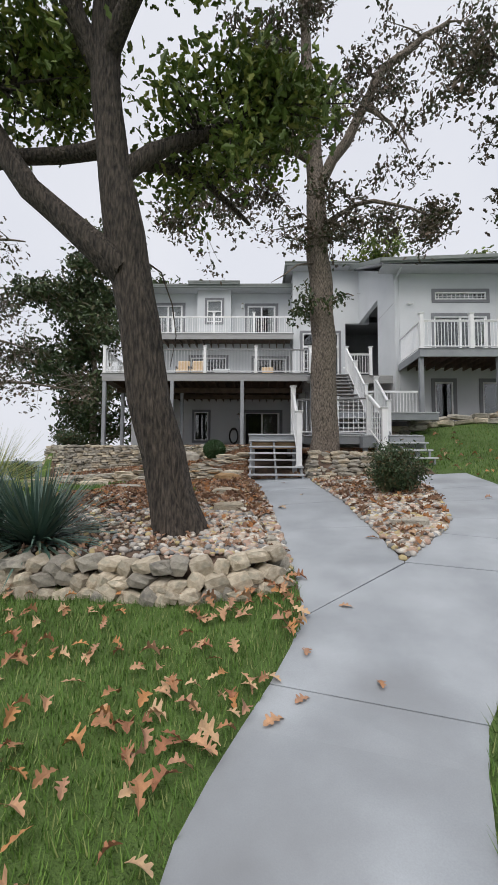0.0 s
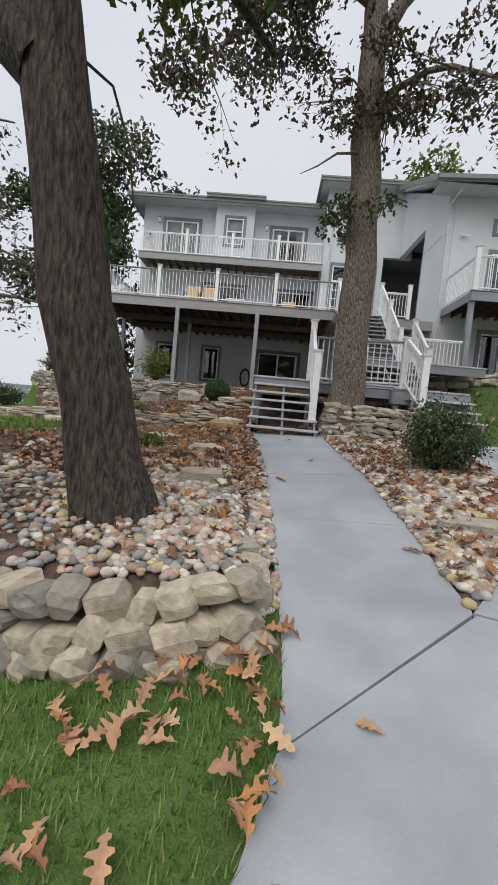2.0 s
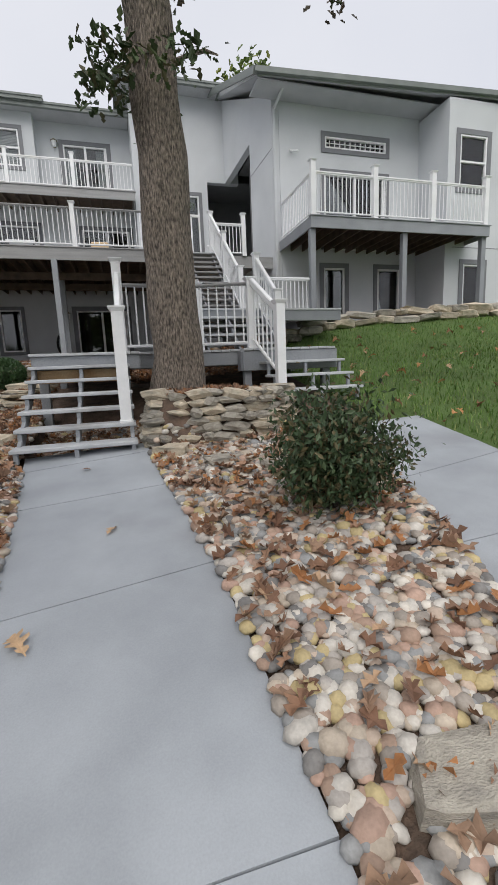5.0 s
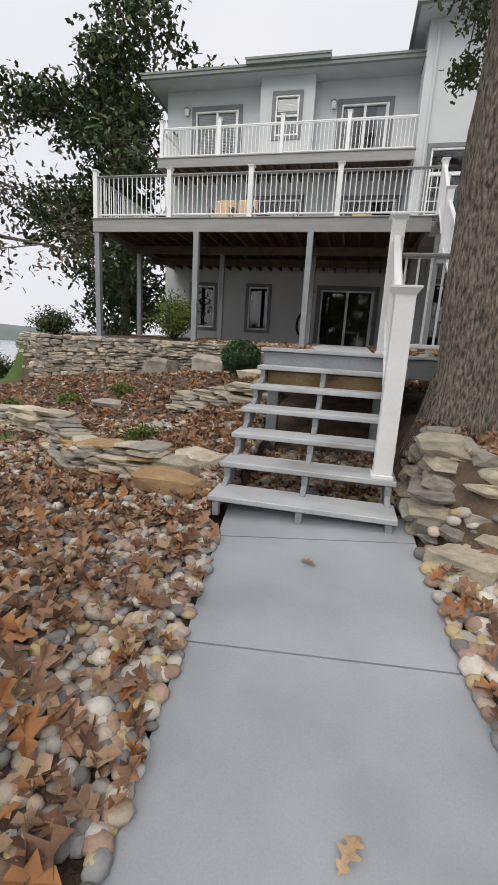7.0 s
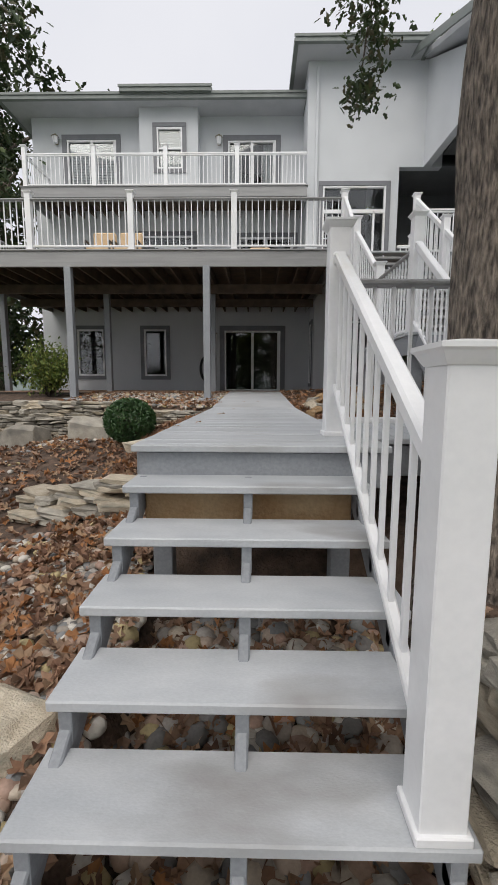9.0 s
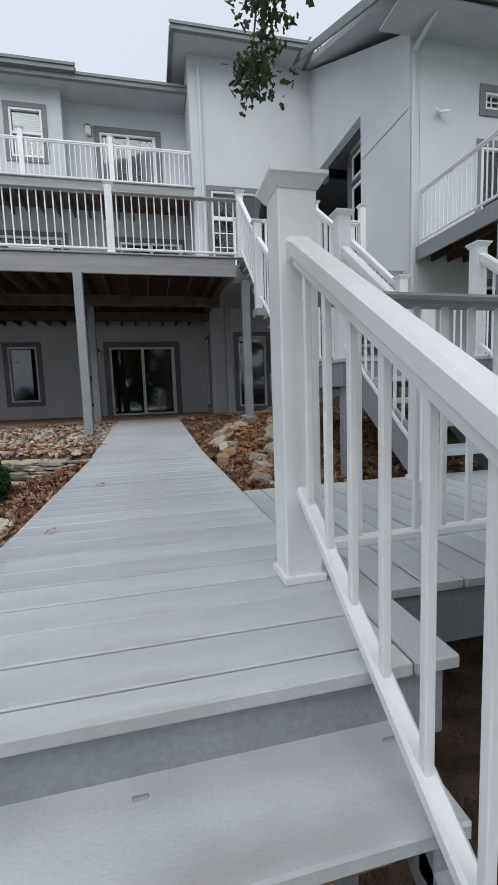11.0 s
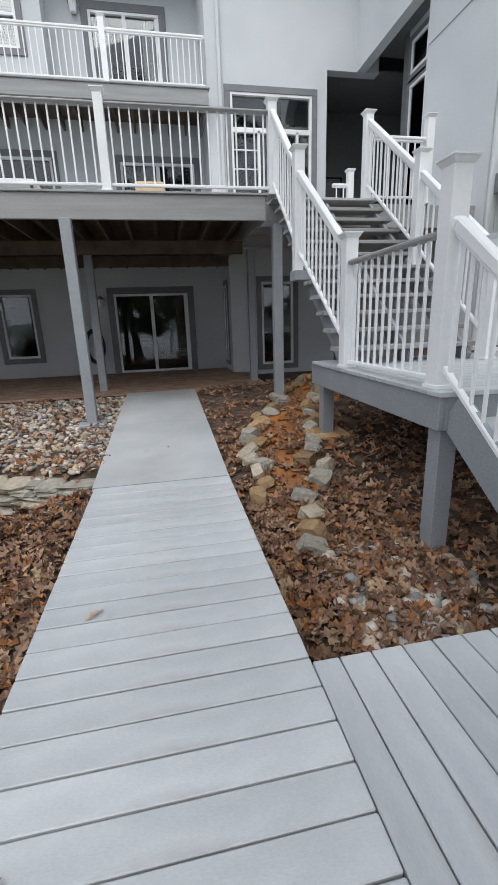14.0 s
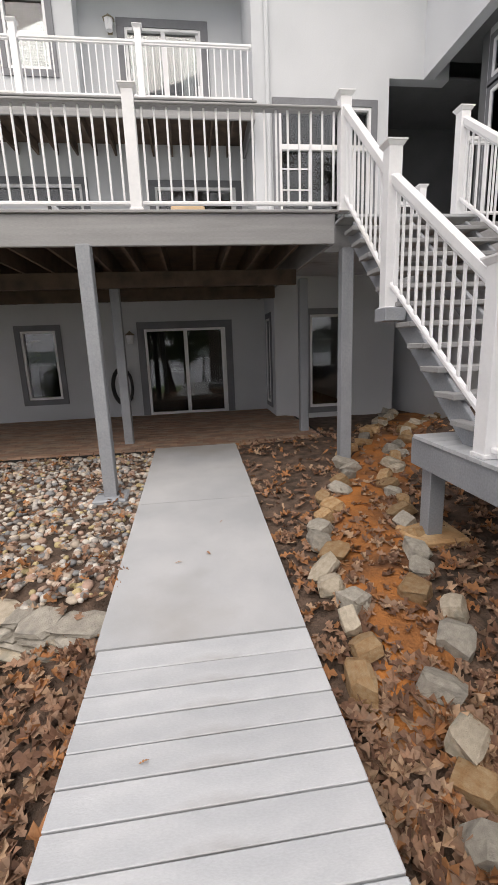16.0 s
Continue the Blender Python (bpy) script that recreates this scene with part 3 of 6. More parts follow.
# storey floors added inside, shade-black, so that each room is dark and closed
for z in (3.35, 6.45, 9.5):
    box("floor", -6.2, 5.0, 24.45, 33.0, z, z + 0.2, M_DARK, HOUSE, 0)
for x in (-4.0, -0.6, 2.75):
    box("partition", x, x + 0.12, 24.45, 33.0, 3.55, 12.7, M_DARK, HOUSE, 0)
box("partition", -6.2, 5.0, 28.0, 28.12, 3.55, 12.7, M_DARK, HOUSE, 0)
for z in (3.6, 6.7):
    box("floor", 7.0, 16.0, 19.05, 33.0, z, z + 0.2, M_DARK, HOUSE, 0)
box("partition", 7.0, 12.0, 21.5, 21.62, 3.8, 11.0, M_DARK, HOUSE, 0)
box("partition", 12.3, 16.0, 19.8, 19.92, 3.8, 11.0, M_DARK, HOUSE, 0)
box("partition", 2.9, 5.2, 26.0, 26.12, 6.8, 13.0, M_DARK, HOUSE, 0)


def window(x0, x1, z0, z1, y, kind="casement", trim=0.13, inside=None, sill=True):
    """A framed window or sliding door set into a front wall at y: grey surround, white sash, glass."""
    w = box("window" if kind != "slider" else "door", x0 - trim, x1 + trim, y - 0.03, y - 0.002, z1, z1 + trim, M_TRIM, HOUSE, 0.004, label="grey painted surround")
    for a, b, c, d in ((x0 - trim, x0, z0, z1), (x1, x1 + trim, z0, z1)) + (((x0 - trim, x1 + trim, z0 - trim, z0),) if kind != "slider" else ()):
        box("surround", a, b, y - 0.03, y - 0.002, c, d, M_TRIM, w, 0.004)
    f = 0.055
    for a, b, c, d in ((x0, x0 + f, z0, z1), (x1 - f, x1, z0, z1), (x0 + f, x1 - f, z1 - f, z1), (x0 + f, x1 - f, z0, z0 + f)):
        box("frame", a, b, y - 0.012, y + 0.1, c, d, M_WHITE, w, 0.004)
    xm, zm = (x0 + x1) / 2, (z0 + z1) / 2
    if kind == "slider":
        box("mullion", xm - 0.045, xm + 0.045, y + 0.0, y + 0.09, z0 + f, z1 - f, M_WHITE, w, 0.004)
        box("mullion", x1 - f - 0.05, x1 - f, y + 0.02, y + 0.09, z0 + f, z1 - f, M_WHITE, w, 0.004)
        box("handle", x1 - f - 0.04, x1 - f - 0.015, y - 0.03, y + 0.02, z0 + 0.95, z0 + 1.2, M_WHITE, w, 0.006)
    if kind == "sash":
        box("mullion", x0 + f, x1 - f, y + 0.005, y + 0.09, zm - 0.03, zm + 0.03, M_WHITE, w, 0.004)
    if kind == "grid":
        for i in range(1, 12):
            xx = x0 + (x1 - x0) * i / 12
            box("muntin", xx - 0.012, xx + 0.012, y + 0.03, y + 0.05, z0 + f, z1 - f, M_WHITE, w, 0)
        box("muntin", x0 + f, x1 - f, y + 0.03, y + 0.05, zm - 0.012, zm + 0.012, M_WHITE, w, 0)
    if kind == "big":
        zz = z0 + 1.95
        box("mullion", x0 + f, x1 - f, y - 0.005, y + 0.1, zz - 0.05, zz + 0.05, M_WHITE, w, 0.004)
        for xx in (x0 + 0.65, x1 - 0.35):
            box("mullion", xx - 0.03, xx + 0.03, y - 0.005, y + 0.1, z0 + f, zz, M_WHITE, w, 0.004)
        for i in range(1, 5):
            zq = z0 + (zz - z0) * i / 5
            box("muntin", x0 + f, x0 + 0.63, y + 0.03, y + 0.05, zq - 0.012, zq + 0.012, M_WHITE, w, 0)
    pane = box("pane", x0 + f, x1 - f, y + 0.06, y + 0.07, z0 + f, z1 - f, M_GLASS, w, 0)
    pane.visible_shadow = False
    if inside == "blind":
        bm = bmesh.new()
        k = int((z1 - z0) / 0.05)
        for i in range(k):
            zc = z0 + (z1 - z0) * (i + 0.5) / k
            add_box(bm, x0 + f, x1 - f, -0.02, 0.02, -0.004, 0.004, Matrix.Translation((0, y + 0.13, zc)) @ Matrix.Rotation(1.1, 4, "X"))
        put("blind", mesh_of(bm, "blind"), M_BLIND, w, label="white slatted blind")
    if inside == "curtain":
        bm = bmesh.new()
        for c0, c1 in ((x0 + f, x0 + 0.42), (x1 - 0.42, x1 - f)):
            prev = None
            for i in range(15):
                xx = c0 + (c1 - c0) * i / 14
                yy = y + 0.2 + 0.035 * math.sin(i * 2.1)
                cur = [bm.verts.new((xx, yy, z0 + 0.05)), bm.verts.new((xx, yy, z1 - 0.05))]
                if prev:
                    bm.faces.new((prev[0], cur[0], cur[1], prev[1]))
                prev = cur
        me = mesh_of(bm, "curtain")
        ob = put("curtain", me, M_BLIND, w, label="pale gathered curtain")
        ob.modifiers.new("thickness", "SOLIDIFY").thickness = 0.006
    return w


for h in SLIDERS_LOW:
    window(*h, 24.2, "slider", 0.17)
window(*LOW_WINS[0], 24.2, "casement")
window(*LOW_WINS[1], 24.2, "casement")
window(*UP_SL[0], 24.2, "slider", 0.16, "blind")
window(*UP_SL[1], 24.2, "slider", 0.16, "curtain")
window(*MID[0], 24.2, "slider", 0.14)
window(*MID[1], 24.2, "casement", 0.14)
window(*BIG_WIN, 22.84, "big", 0.13)
window(3.75, 4.6, 3.85, 5.92, 22.9, "casement", 0.13)
window(-2.15, -1.32, 10.85, 12.1, 23.7, "sash", 0.13, "blind")
for h in WING_G:
    window(*h, 18.76, "casement", 0.16)
window(*WING_UP[0], 18.76, "slider", 0.14)
window(*WING_UP[1], 18.76, "grid", 0.14)
for h in BAY_W[:2]:
    window(*h, 17.3, "casement", 0.16, "blind")
for h in BAY_W[2:]:
    window(*h, 17.3, "sash", 0.16)
# a narrow window in the return wall under the deck
side_win = box("window", 2.92, 2.948, 23.25, 23.95, 5.9, 6.03, M_TRIM, HOUSE, 0.004, label="grey painted surround")
for a, b, c, d in ((23.25, 23.36, 3.95, 5.9), (23.84, 23.95, 3.95, 5.9), (23.25, 23.95, 3.84, 3.95)):
    box("surround", 2.92, 2.948, a, b, c, d, M_TRIM, side_win, 0.004)
for a, b, c, d in ((23.36, 23.41, 3.95, 5.9), (23.79, 23.84, 3.95, 5.9), (23.41, 23.79, 5.85, 5.9), (23.41, 23.79, 3.95, 4.0)):
    box("frame", 2.91, 2.948, a, b, c, d, M_WHITE, side_win, 0.004)
box("pane", 2.93, 2.936, 23.41, 23.79, 4.0, 5.85, M_GLASS, side_win, 0)
# no real blind: dark sheet painted as the unlit room behind the pane
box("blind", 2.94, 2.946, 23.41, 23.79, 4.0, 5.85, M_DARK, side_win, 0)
# tall narrow windows in the side wall over the stairs
for z0, z1 in ((7.0, 9.75), (9.95, 10.55)):
    w = box("window", 6.92, 6.948, 21.0, 21.9, z1, z1 + 0.13, M_TRIM, HOUSE, 0.004, label="grey painted surround")
    for a, b, c, d in ((21.0, 21.13, z0, z1), (21.77, 21.9, z0, z1), (21.0, 21.9, z0 - 0.13, z0)):
        box("surround", 6.92, 6.948, a, b, c, d, M_TRIM, w, 0.004)
    for a, b, c, d in ((21.13, 21.19, z0, z1), (21.71, 21.77, z0, z1), (21.19, 21.71, z1 - 0.06, z1), (21.19, 21.71, z0, z0 + 0.06)):
        box("frame", 6.9, 6.948, a, b, c, d, M_WHITE, w, 0.004)
    box("pane", 6.925, 6.932, 21.19, 21.71, z0 + 0.06, z1 - 0.06, M_GLASS, w, 0)
    box("blind", 6.936, 6.945, 21.19, 21.71, z0 + 0.06, z1 - 0.06, M_BLIND, w, 0)


def hip_roof(name, x0, x1, y0, y1, z, rise, gutters=True):
    """A slab of soffit, gutter all round and a low hipped roof above."""
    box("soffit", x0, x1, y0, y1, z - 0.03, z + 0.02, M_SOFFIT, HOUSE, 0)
    bm = bmesh.new()
    add_box(bm, x0 - 0.1, x1 + 0.1, y0 - 0.12, y0, z - 0.05, z + 0.09)
    add_box(bm, x0 - 0.13, x1 + 0.13, y0 - 0.15, y0 - 0.12, z + 0.06, z + 0.13)
    add_box(bm, x0 - 0.12, x0, y0, y1, z - 0.05, z + 0.11)
    add_box(bm, x1, x1 + 0.12, y0, y1, z - 0.05, z + 0.11)
    put("gutter", mesh_of(bm, "gutter"), M_GUTTER, HOUSE)
    bm = bmesh.new()
    h = min(x1 - x0, y1 - y0) / 2
    b = [bm.verts.new(v) for v in ((x0 - 0.05, y0 - 0.05, z + 0.1), (x1 + 0.05, y0 - 0.05, z + 0.1), (x1 + 0.05, y1, z + 0.1), (x0 - 0.05, y1, z + 0.1))]
    t = [bm.verts.new(v) for v in ((x0 + h, y0 + h, z + 0.1 + rise), (x1 - h, y0 + h, z + 0.1 + rise), (x1 - h, y1 - h + 0.01, z + 0.1 + rise), (x0 + h, y1 - h + 0.01, z + 0.1 + rise))]
    for i in range(4):
        j = (i + 1) % 4
        bm.faces.new((b[i], b[j], t[j], t[i]))
    bm.faces.new(t)
    bm.faces.new(b[::-1])
    put("roof", mesh_of(bm, "roof"), M_ROOF, HOUSE)


hip_roof("roof", -6.95, 2.6, 23.35, 33.2, 12.72, 1.1)
hip_roof("roof", -3.05, -0.42, 23.25, 27.0, 12.86, 0.35)
hip_roof("roof", 2.25, 5.9, 22.2, 33.2, 13.42, 0.9)
# the right wing's roof, rising from its long eave; its raking edge runs over the side wall
bm = bmesh.new()
for z in (0.0, -0.16):
    q = [bm.verts.new((x, y, zz + z)) for x, y, zz in ((5.95, 17.9, 11.5), (16.9, 17.0, 11.42), (16.9, 33.2, 13.6), (5.95, 33.2, 13.6), (5.95, 22.9, 13.62))]
    if z == 0.0:
        upper = q
    else:
        lower = q
bm.faces.new(upper)
bm.faces.new(lower[::-1])
for i in range(5):
    j = (i + 1) % 5
    bm.faces.new((upper[i], lower[i], lower[j], upper[j]))
bmesh.ops.triangulate(bm, faces=[f for f in bm.faces if len(f.verts) > 4])
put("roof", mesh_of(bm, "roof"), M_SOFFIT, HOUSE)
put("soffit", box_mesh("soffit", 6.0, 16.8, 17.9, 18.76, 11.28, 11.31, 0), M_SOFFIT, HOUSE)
beam("gutter", (5.9, 17.84, 11.46), (16.95, 16.92, 11.38), 0.13, 0.15, M_GUTTER, HOUSE)
beam("fascia", (5.9, 17.85, 11.46), (5.6, 22.9, 13.56), 0.06, 0.2, M_GUTTER, HOUSE)
for pts in (((6.75, 18.72, 4.2), (6.75, 18.72, 11.0)), ((2.9, 22.79, 6.8), (2.9, 22.79, 13.2)), ((6.75, 18.72, 11.0), (6.9, 18.0, 11.4))):
    beam("downpipe", pts[0], pts[1], 0.08, 0.06, M_STUCCO, HOUSE, 0.015)
# scored lines in the stucco
beam("score", (6.69, 18.8, 9.95), (6.46, 20.4, 9.75), 0.006, 0.012, M_TRIM, HOUSE, 0)
box("score", 12.31, 16.3, 17.293, 17.299, 6.82, 6.84, M_TRIM, HOUSE, 0)


def wall_lamp(x, y, z):
    o = thing("wall_lamp", (x, y, z), "small weathered brass lantern fixed to stucco wall", "lamp", "wall lamps of the house")
    box("bracket", x - 0.05, x + 0.05, y - 0.02, y, z - 0.1, z + 0.1, M_BRASS, o)
    bm = bmesh.new()
    bmesh.ops.create_cone(bm, cap_ends=True, segments=6, radius1=0.07, radius2=0.1, depth=0.2, matrix=Matrix.Translation((x, y - 0.12, z)))
    put("lantern", mesh_of(bm, "lantern"), M_BLIND, o)
    bm = bmesh.new()
    bmesh.ops.create_cone(bm, cap_ends=True, segments=6, radius1=0.13, radius2=0.02, depth=0.09, matrix=Matrix.Translation((x, y - 0.12, z + 0.145)))
    put("cap", mesh_of(bm, "cap"), M_BRASS, o)
    beam("arm", (x, y - 0.01, z + 0.06), (x, y - 0.12, z + 0.2), 0.02, 0.02, M_BRASS, o, 0.002)


for x, y, z in ((-5.62, 24.2, 11.95), (-0.17, 24.2, 11.9), (-0.35, 24.2, 5.55)):
    wall_lamp(x, y, z)


cam_box = thing("security_camera", (7.35, 18.7, 9.9), "small white security camera fixed to stucco wall", "camera")
box("mount", 7.3, 7.38, 18.72, 18.757, 9.86, 9.94, M_WHITE, cam_box, 0.01)
beam("housing", (7.36, 18.72, 9.9), (7.5, 18.58, 9.86), 0.06, 0.06, M_WHITE, cam_box, 0.015)
beam("housing", (7.32, 18.72, 9.9), (7.2, 18.6, 9.86), 0.06, 0.06, M_WHITE, cam_box, 0.015)


# ---- top balcony ----
def balcony_floor(parent, x0, x1, y0, y1, ztop, depth, mat=M_RIM):
    box("rim_board", x0, x1, y0, y0 + 0.05, ztop - depth, ztop - 0.03, mat, parent)
    box("rim_cap", x0 - 0.03, x1 + 0.03, y0 - 0.03, y0 + 0.12, ztop - 0.03, ztop, mat, parent)
    for x in (x0, x1 - 0.05):
        box("rim_board", x, x + 0.05, y0 + 0.05, y1, ztop - depth, ztop - 0.03, mat, parent)
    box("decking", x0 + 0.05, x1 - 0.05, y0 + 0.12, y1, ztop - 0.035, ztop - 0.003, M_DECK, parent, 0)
    # added sheet that turns the decking's underside as dark as the joists
    box("dark_underside", x0 + 0.06, x1 - 0.06, y0 + 0.13, y1, ztop - 0.06, ztop - 0.038, M_JOIST, parent, 0)
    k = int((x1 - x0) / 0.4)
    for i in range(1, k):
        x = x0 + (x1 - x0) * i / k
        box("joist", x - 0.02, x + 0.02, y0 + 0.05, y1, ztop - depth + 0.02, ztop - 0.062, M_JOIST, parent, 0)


TOP_BALCONY = thing("balcony", (-1.7, 22.5, 9.5), "top balcony with weathered grey rim and white railing", "balcony")
balcony_floor(TOP_BALCONY, -6.05, 2.6, 22.5, 24.2, 9.82, 0.32)
top_rail = thing("railing", (-1.7, 22.55, 9.82), "white metal balustrade along the top balcony", "railing", "balustrades")
tops = [-5.93, -3.82, -1.65, 0.5]
for x in tops:
    rail_post(top_rail, x, 22.6, 9.82, 1.18, 0.12)
for a, b in zip(tops + [2.6], (tops + [2.62])[1:]):
    rail_span(top_rail, (a, 22.6, 9.82), (b, 22.6, 9.82), 0.93, 0.07, step=0.125)
rail_span(top_rail, (-5.93, 22.6, 9.82), (-5.93, 24.2, 9.82), 0.93, 0.07, step=0.125)

# ---- main deck ----
DECK = thing("deck", (-1.6, 18.5, 3.5), "raised timber deck with grey rim and dark joists on square posts", "deck")
balcony_floor(DECK, -6.1, 2.85, 18.5, 24.2, 6.76, 0.36)
box("decking", 2.85, 6.68, 19.0, 22.84, 6.72, 6.757, M_DECK, DECK, 0)
box("rim_board", 2.85, 6.68, 18.95, 19.0, 6.4, 6.757, M_RIM, DECK)
box("rim_board", 3.0, 4.7, 18.62, 18.95, 6.72, 6.757, M_DECK, DECK)
for y in (20.2, 22.0):
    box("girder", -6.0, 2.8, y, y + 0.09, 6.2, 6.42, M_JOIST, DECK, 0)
for x, y in ((-6.0, 18.6), (-3.02, 18.55), (0.03, 18.45), (3.08, 18.75), (-5.95, 21.0), (-3.0, 20.9), (-0.08, 20.85), (3.12, 21.05)):
    box("post", x - 0.075, x + 0.075, y - 0.075, y + 0.075, 3.3, 6.4, M_FASCIA, DECK, 0.008)
    if y < 19:
        box("footing", x - 0.2, x + 0.2, y - 0.2, y + 0.2, 3.3, 3.56, M_CONCRETE, DECK, 0.02)
deck_rail = thing("railing", (-1.6, 18.55, 6.76), "white balustrade along the main deck with grey cap rail", "railing", "balustrades")
mids = [-6.02, -3.83, -1.61, 0.62]
for x in mids + [2.98]:
    rail_post(deck_rail, x, 18.58, 6.76, 1.22, 0.125)
for a, b in zip(mids, mids[1:] + [2.98]):
    rail_span(deck_rail, (a, 18.58, 6.76), (b, 18.58, 6.76), 1.04, 0.09, cap=M_RIM, cap_w=0.13, cap_h=0.035, step=0.13)
rail_span(deck_rail, (-6.02, 18.58, 6.76), (-6.02, 24.2, 6.76), 1.04, 0.09, cap=M_RIM, cap_w=0.13, cap_h=0.035, step=0.13)

# ---- wing balcony ----
WING_BALCONY = thing("balcony", (9.8, 16.4, 4.0), "covered wing balcony with grey rim on square posts", "balcony")
balcony_floor(WING_BALCONY, 6.85, 12.85, 16.3, 18.76, 7.22, 0.33, M_FASCIA)
for x in (6.95, 9.9, 12.75):
    box("post", x - 0.08, x + 0.08, 16.4, 16.56, 3.8, 6.9, M_FASCIA, WING_BALCONY, 0.008)
wing_rail = thing("railing", (9.8, 16.4, 7.22), "white balustrade round the wing balcony", "railing", "balustrades")
wx = [6.95, 8.86, 10.8, 12.72]
for x in wx:
    rail_post(wing_rail, x, 16.4, 7.22, 1.4, 0.14)
for a, b in zip(wx, wx[1:]):
    rail_span(wing_rail, (a, 16.4, 7.22), (b, 16.4, 7.22), 1.1, 0.1, step=0.12)
rail_span(wing_rail, (6.95, 16.4, 7.22), (6.95, 18.76, 7.22), 1.1, 0.1, step=0.12)

# ---- lower deck, front steps, side steps ----
DZ = 3.495
LOW_DECK = thing("deck", (1.2, 12, 3.2), "low grey painted board deck joining the walk and stairs", "deck")


def low_fascia(a, b, z0=DZ - 0.24, z1=DZ - 0.04):
    beam("fascia", (*a, (z0 + z1) / 2), (*b, (z0 + z1) / 2), 0.04, z1 - z0, M_FASCIA, LOW_DECK)


low_fascia((0.47, 11.28), (0.47, 15.66))
low_fascia((0.47, 11.26), (1.85, 11.26))
low_fascia((1.72, 13.2), (1.72, 15.66))
low_fascia((1.74, 13.17), (5.0, 13.17))
low_fascia((1.85, 11.28), (1.85, 11.6))
low_fascia((1.85, 11.6), (3.4, 11.6))
low_fascia((3.4, 11.6), (3.4, 11.4), DZ - 0.34)
low_fascia((3.4, 11.38), (5.0, 11.38), DZ - 0.34)
low_fascia((4.98, 11.4), (4.98, 13.15))
for x, y in ((0.55, 11.5), (1.65, 11.5), (0.55, 13.5), (3.5, 11.5), (4.85, 11.5), (4.85, 13.0), (3.0, 13.0), (1.65, 13.3)):
    box("stub_post", x - 0.06, x + 0.06, y - 0.06, y + 0.06, ground_z(x, y) - 0.1, DZ - 0.05, M_FASCIA, LOW_DECK)
bd = box_mesh("board", -0.5, 0.5, -0.067, 0.067, -0.036, 0, 0.004)
bd.materials.append(M_DECK)


def board(parent, x0, x1, y0, y1, z, along):
    """A deck board filling a rectangle on plan."""
    cx, cy = (x0 + x1) / 2, (y0 + y1) / 2
    if along == "x":
        m = Matrix.Translation((cx, cy, z)) @ Matrix.Diagonal((x1 - x0, (y1 - y0) / 0.134, 1, 1))
    else:
        m = Matrix.Translation((cx, cy, z)) @ Matrix.Rotation(math.pi / 2, 4, "Z") @ Matrix.Diagonal((y1 - y0, (x1 - x0) / 0.134, 1, 1))
    return put("board", bd, None, parent, m)


joints = [11.2] + [11.293 + 0.1612 * k for k in range(28)]
joints[-1] = 15.68
for i, (y0, y1) in enumerate(zip(joints, joints[1:])):
    board(LOW_DECK, 0.44, 1.736, y0 + 0.004, y1 - 0.004, DZ + 0.001 * ((i * 7) % 3), "x")
board(LOW_DECK, 1.742, 1.865, 11.2, 13.2, DZ, "y")
x = 1.868
while x < 4.9:
    front = 11.56 if x < 3.36 else 11.34
    board(LOW_DECK, x + 0.004, x + 0.151, front, 13.2, DZ + 0.001 * (int(x * 10) % 3), "y")
    x += 0.155

STEPS = thing("front_steps", (1.1, 10.4, 2.4), "open timber steps painted grey with thick treads", "steps")
sl, sr = 0.49, 1.68
for i in range(6):
    z = 2.485 + 0.168 * i
    y = 9.58 + 0.278 * i
    board_m = box_mesh("tread", sl - 0.03, sr + 0.03, y, y + 0.29, z - 0.04, z, 0.006)
    put("tread", board_m, M_DECK, STEPS)
    for xs_ in (sl, (sl + sr) / 2 - 0.02, sr - 0.04):
        box("carriage", xs_, xs_ + 0.045, y + 0.02, y + 0.07, z - (0.168 if i else 0.15), z - 0.042, M_FASCIA, STEPS, 0.003)
for xs_ in (sl + 0.001, (sl + sr) / 2 - 0.019, sr - 0.039):
    beam("stringer", (xs_ + 0.02, 9.8, 2.42), (xs_ + 0.02, 11.22, 3.28), 0.042, 0.12, M_FASCIA, STEPS)
box("riser_board", sl + 0.05, sr - 0.05, 11.1, 11.13, 3.1, 3.27, M_RUST, STEPS, label="bare weathered wood board")
step_rail = thing("railing", (1.62, 10.8, 2.9), "white stair railing with capped newel posts", "railing", "balustrades")
NEWEL_LOW, NEWEL_TOP = (1.61, 9.935, 2.653), (1.643, 11.76, DZ)
rail_post(step_rail, *NEWEL_LOW, 1.27, 0.125)
rail_post(step_rail, *NEWEL_TOP, 1.36, 0.13)
rail_span(step_rail, (1.61, 9.935, 2.66), (1.643, 11.76, 3.76), 0.9, 0.1, cap_w=0.07, cap_h=0.06, step=0.15, gap=0.07)
front_rail = thing("railing", (2.4, 11.0, DZ), "white balustrade with grey cap rail beside the oak trunk", "railing", "balustrades")
for x, y in ((2.74, 11.8), (3.6, 11.5)):
    rail_post(front_rail, x, y, DZ, 1.08, 0.125)
rail_span(front_rail, (1.643, 11.76, DZ), (2.74, 11.8, DZ), 0.98, 0.1, cap=M_RIM, cap_w=0.11, cap_h=0.04)
rail_span(front_rail, (2.74, 11.8, DZ), (3.6, 11.5, DZ), 0.98, 0.1, cap=M_RIM, cap_w=0.11, cap_h=0.04)

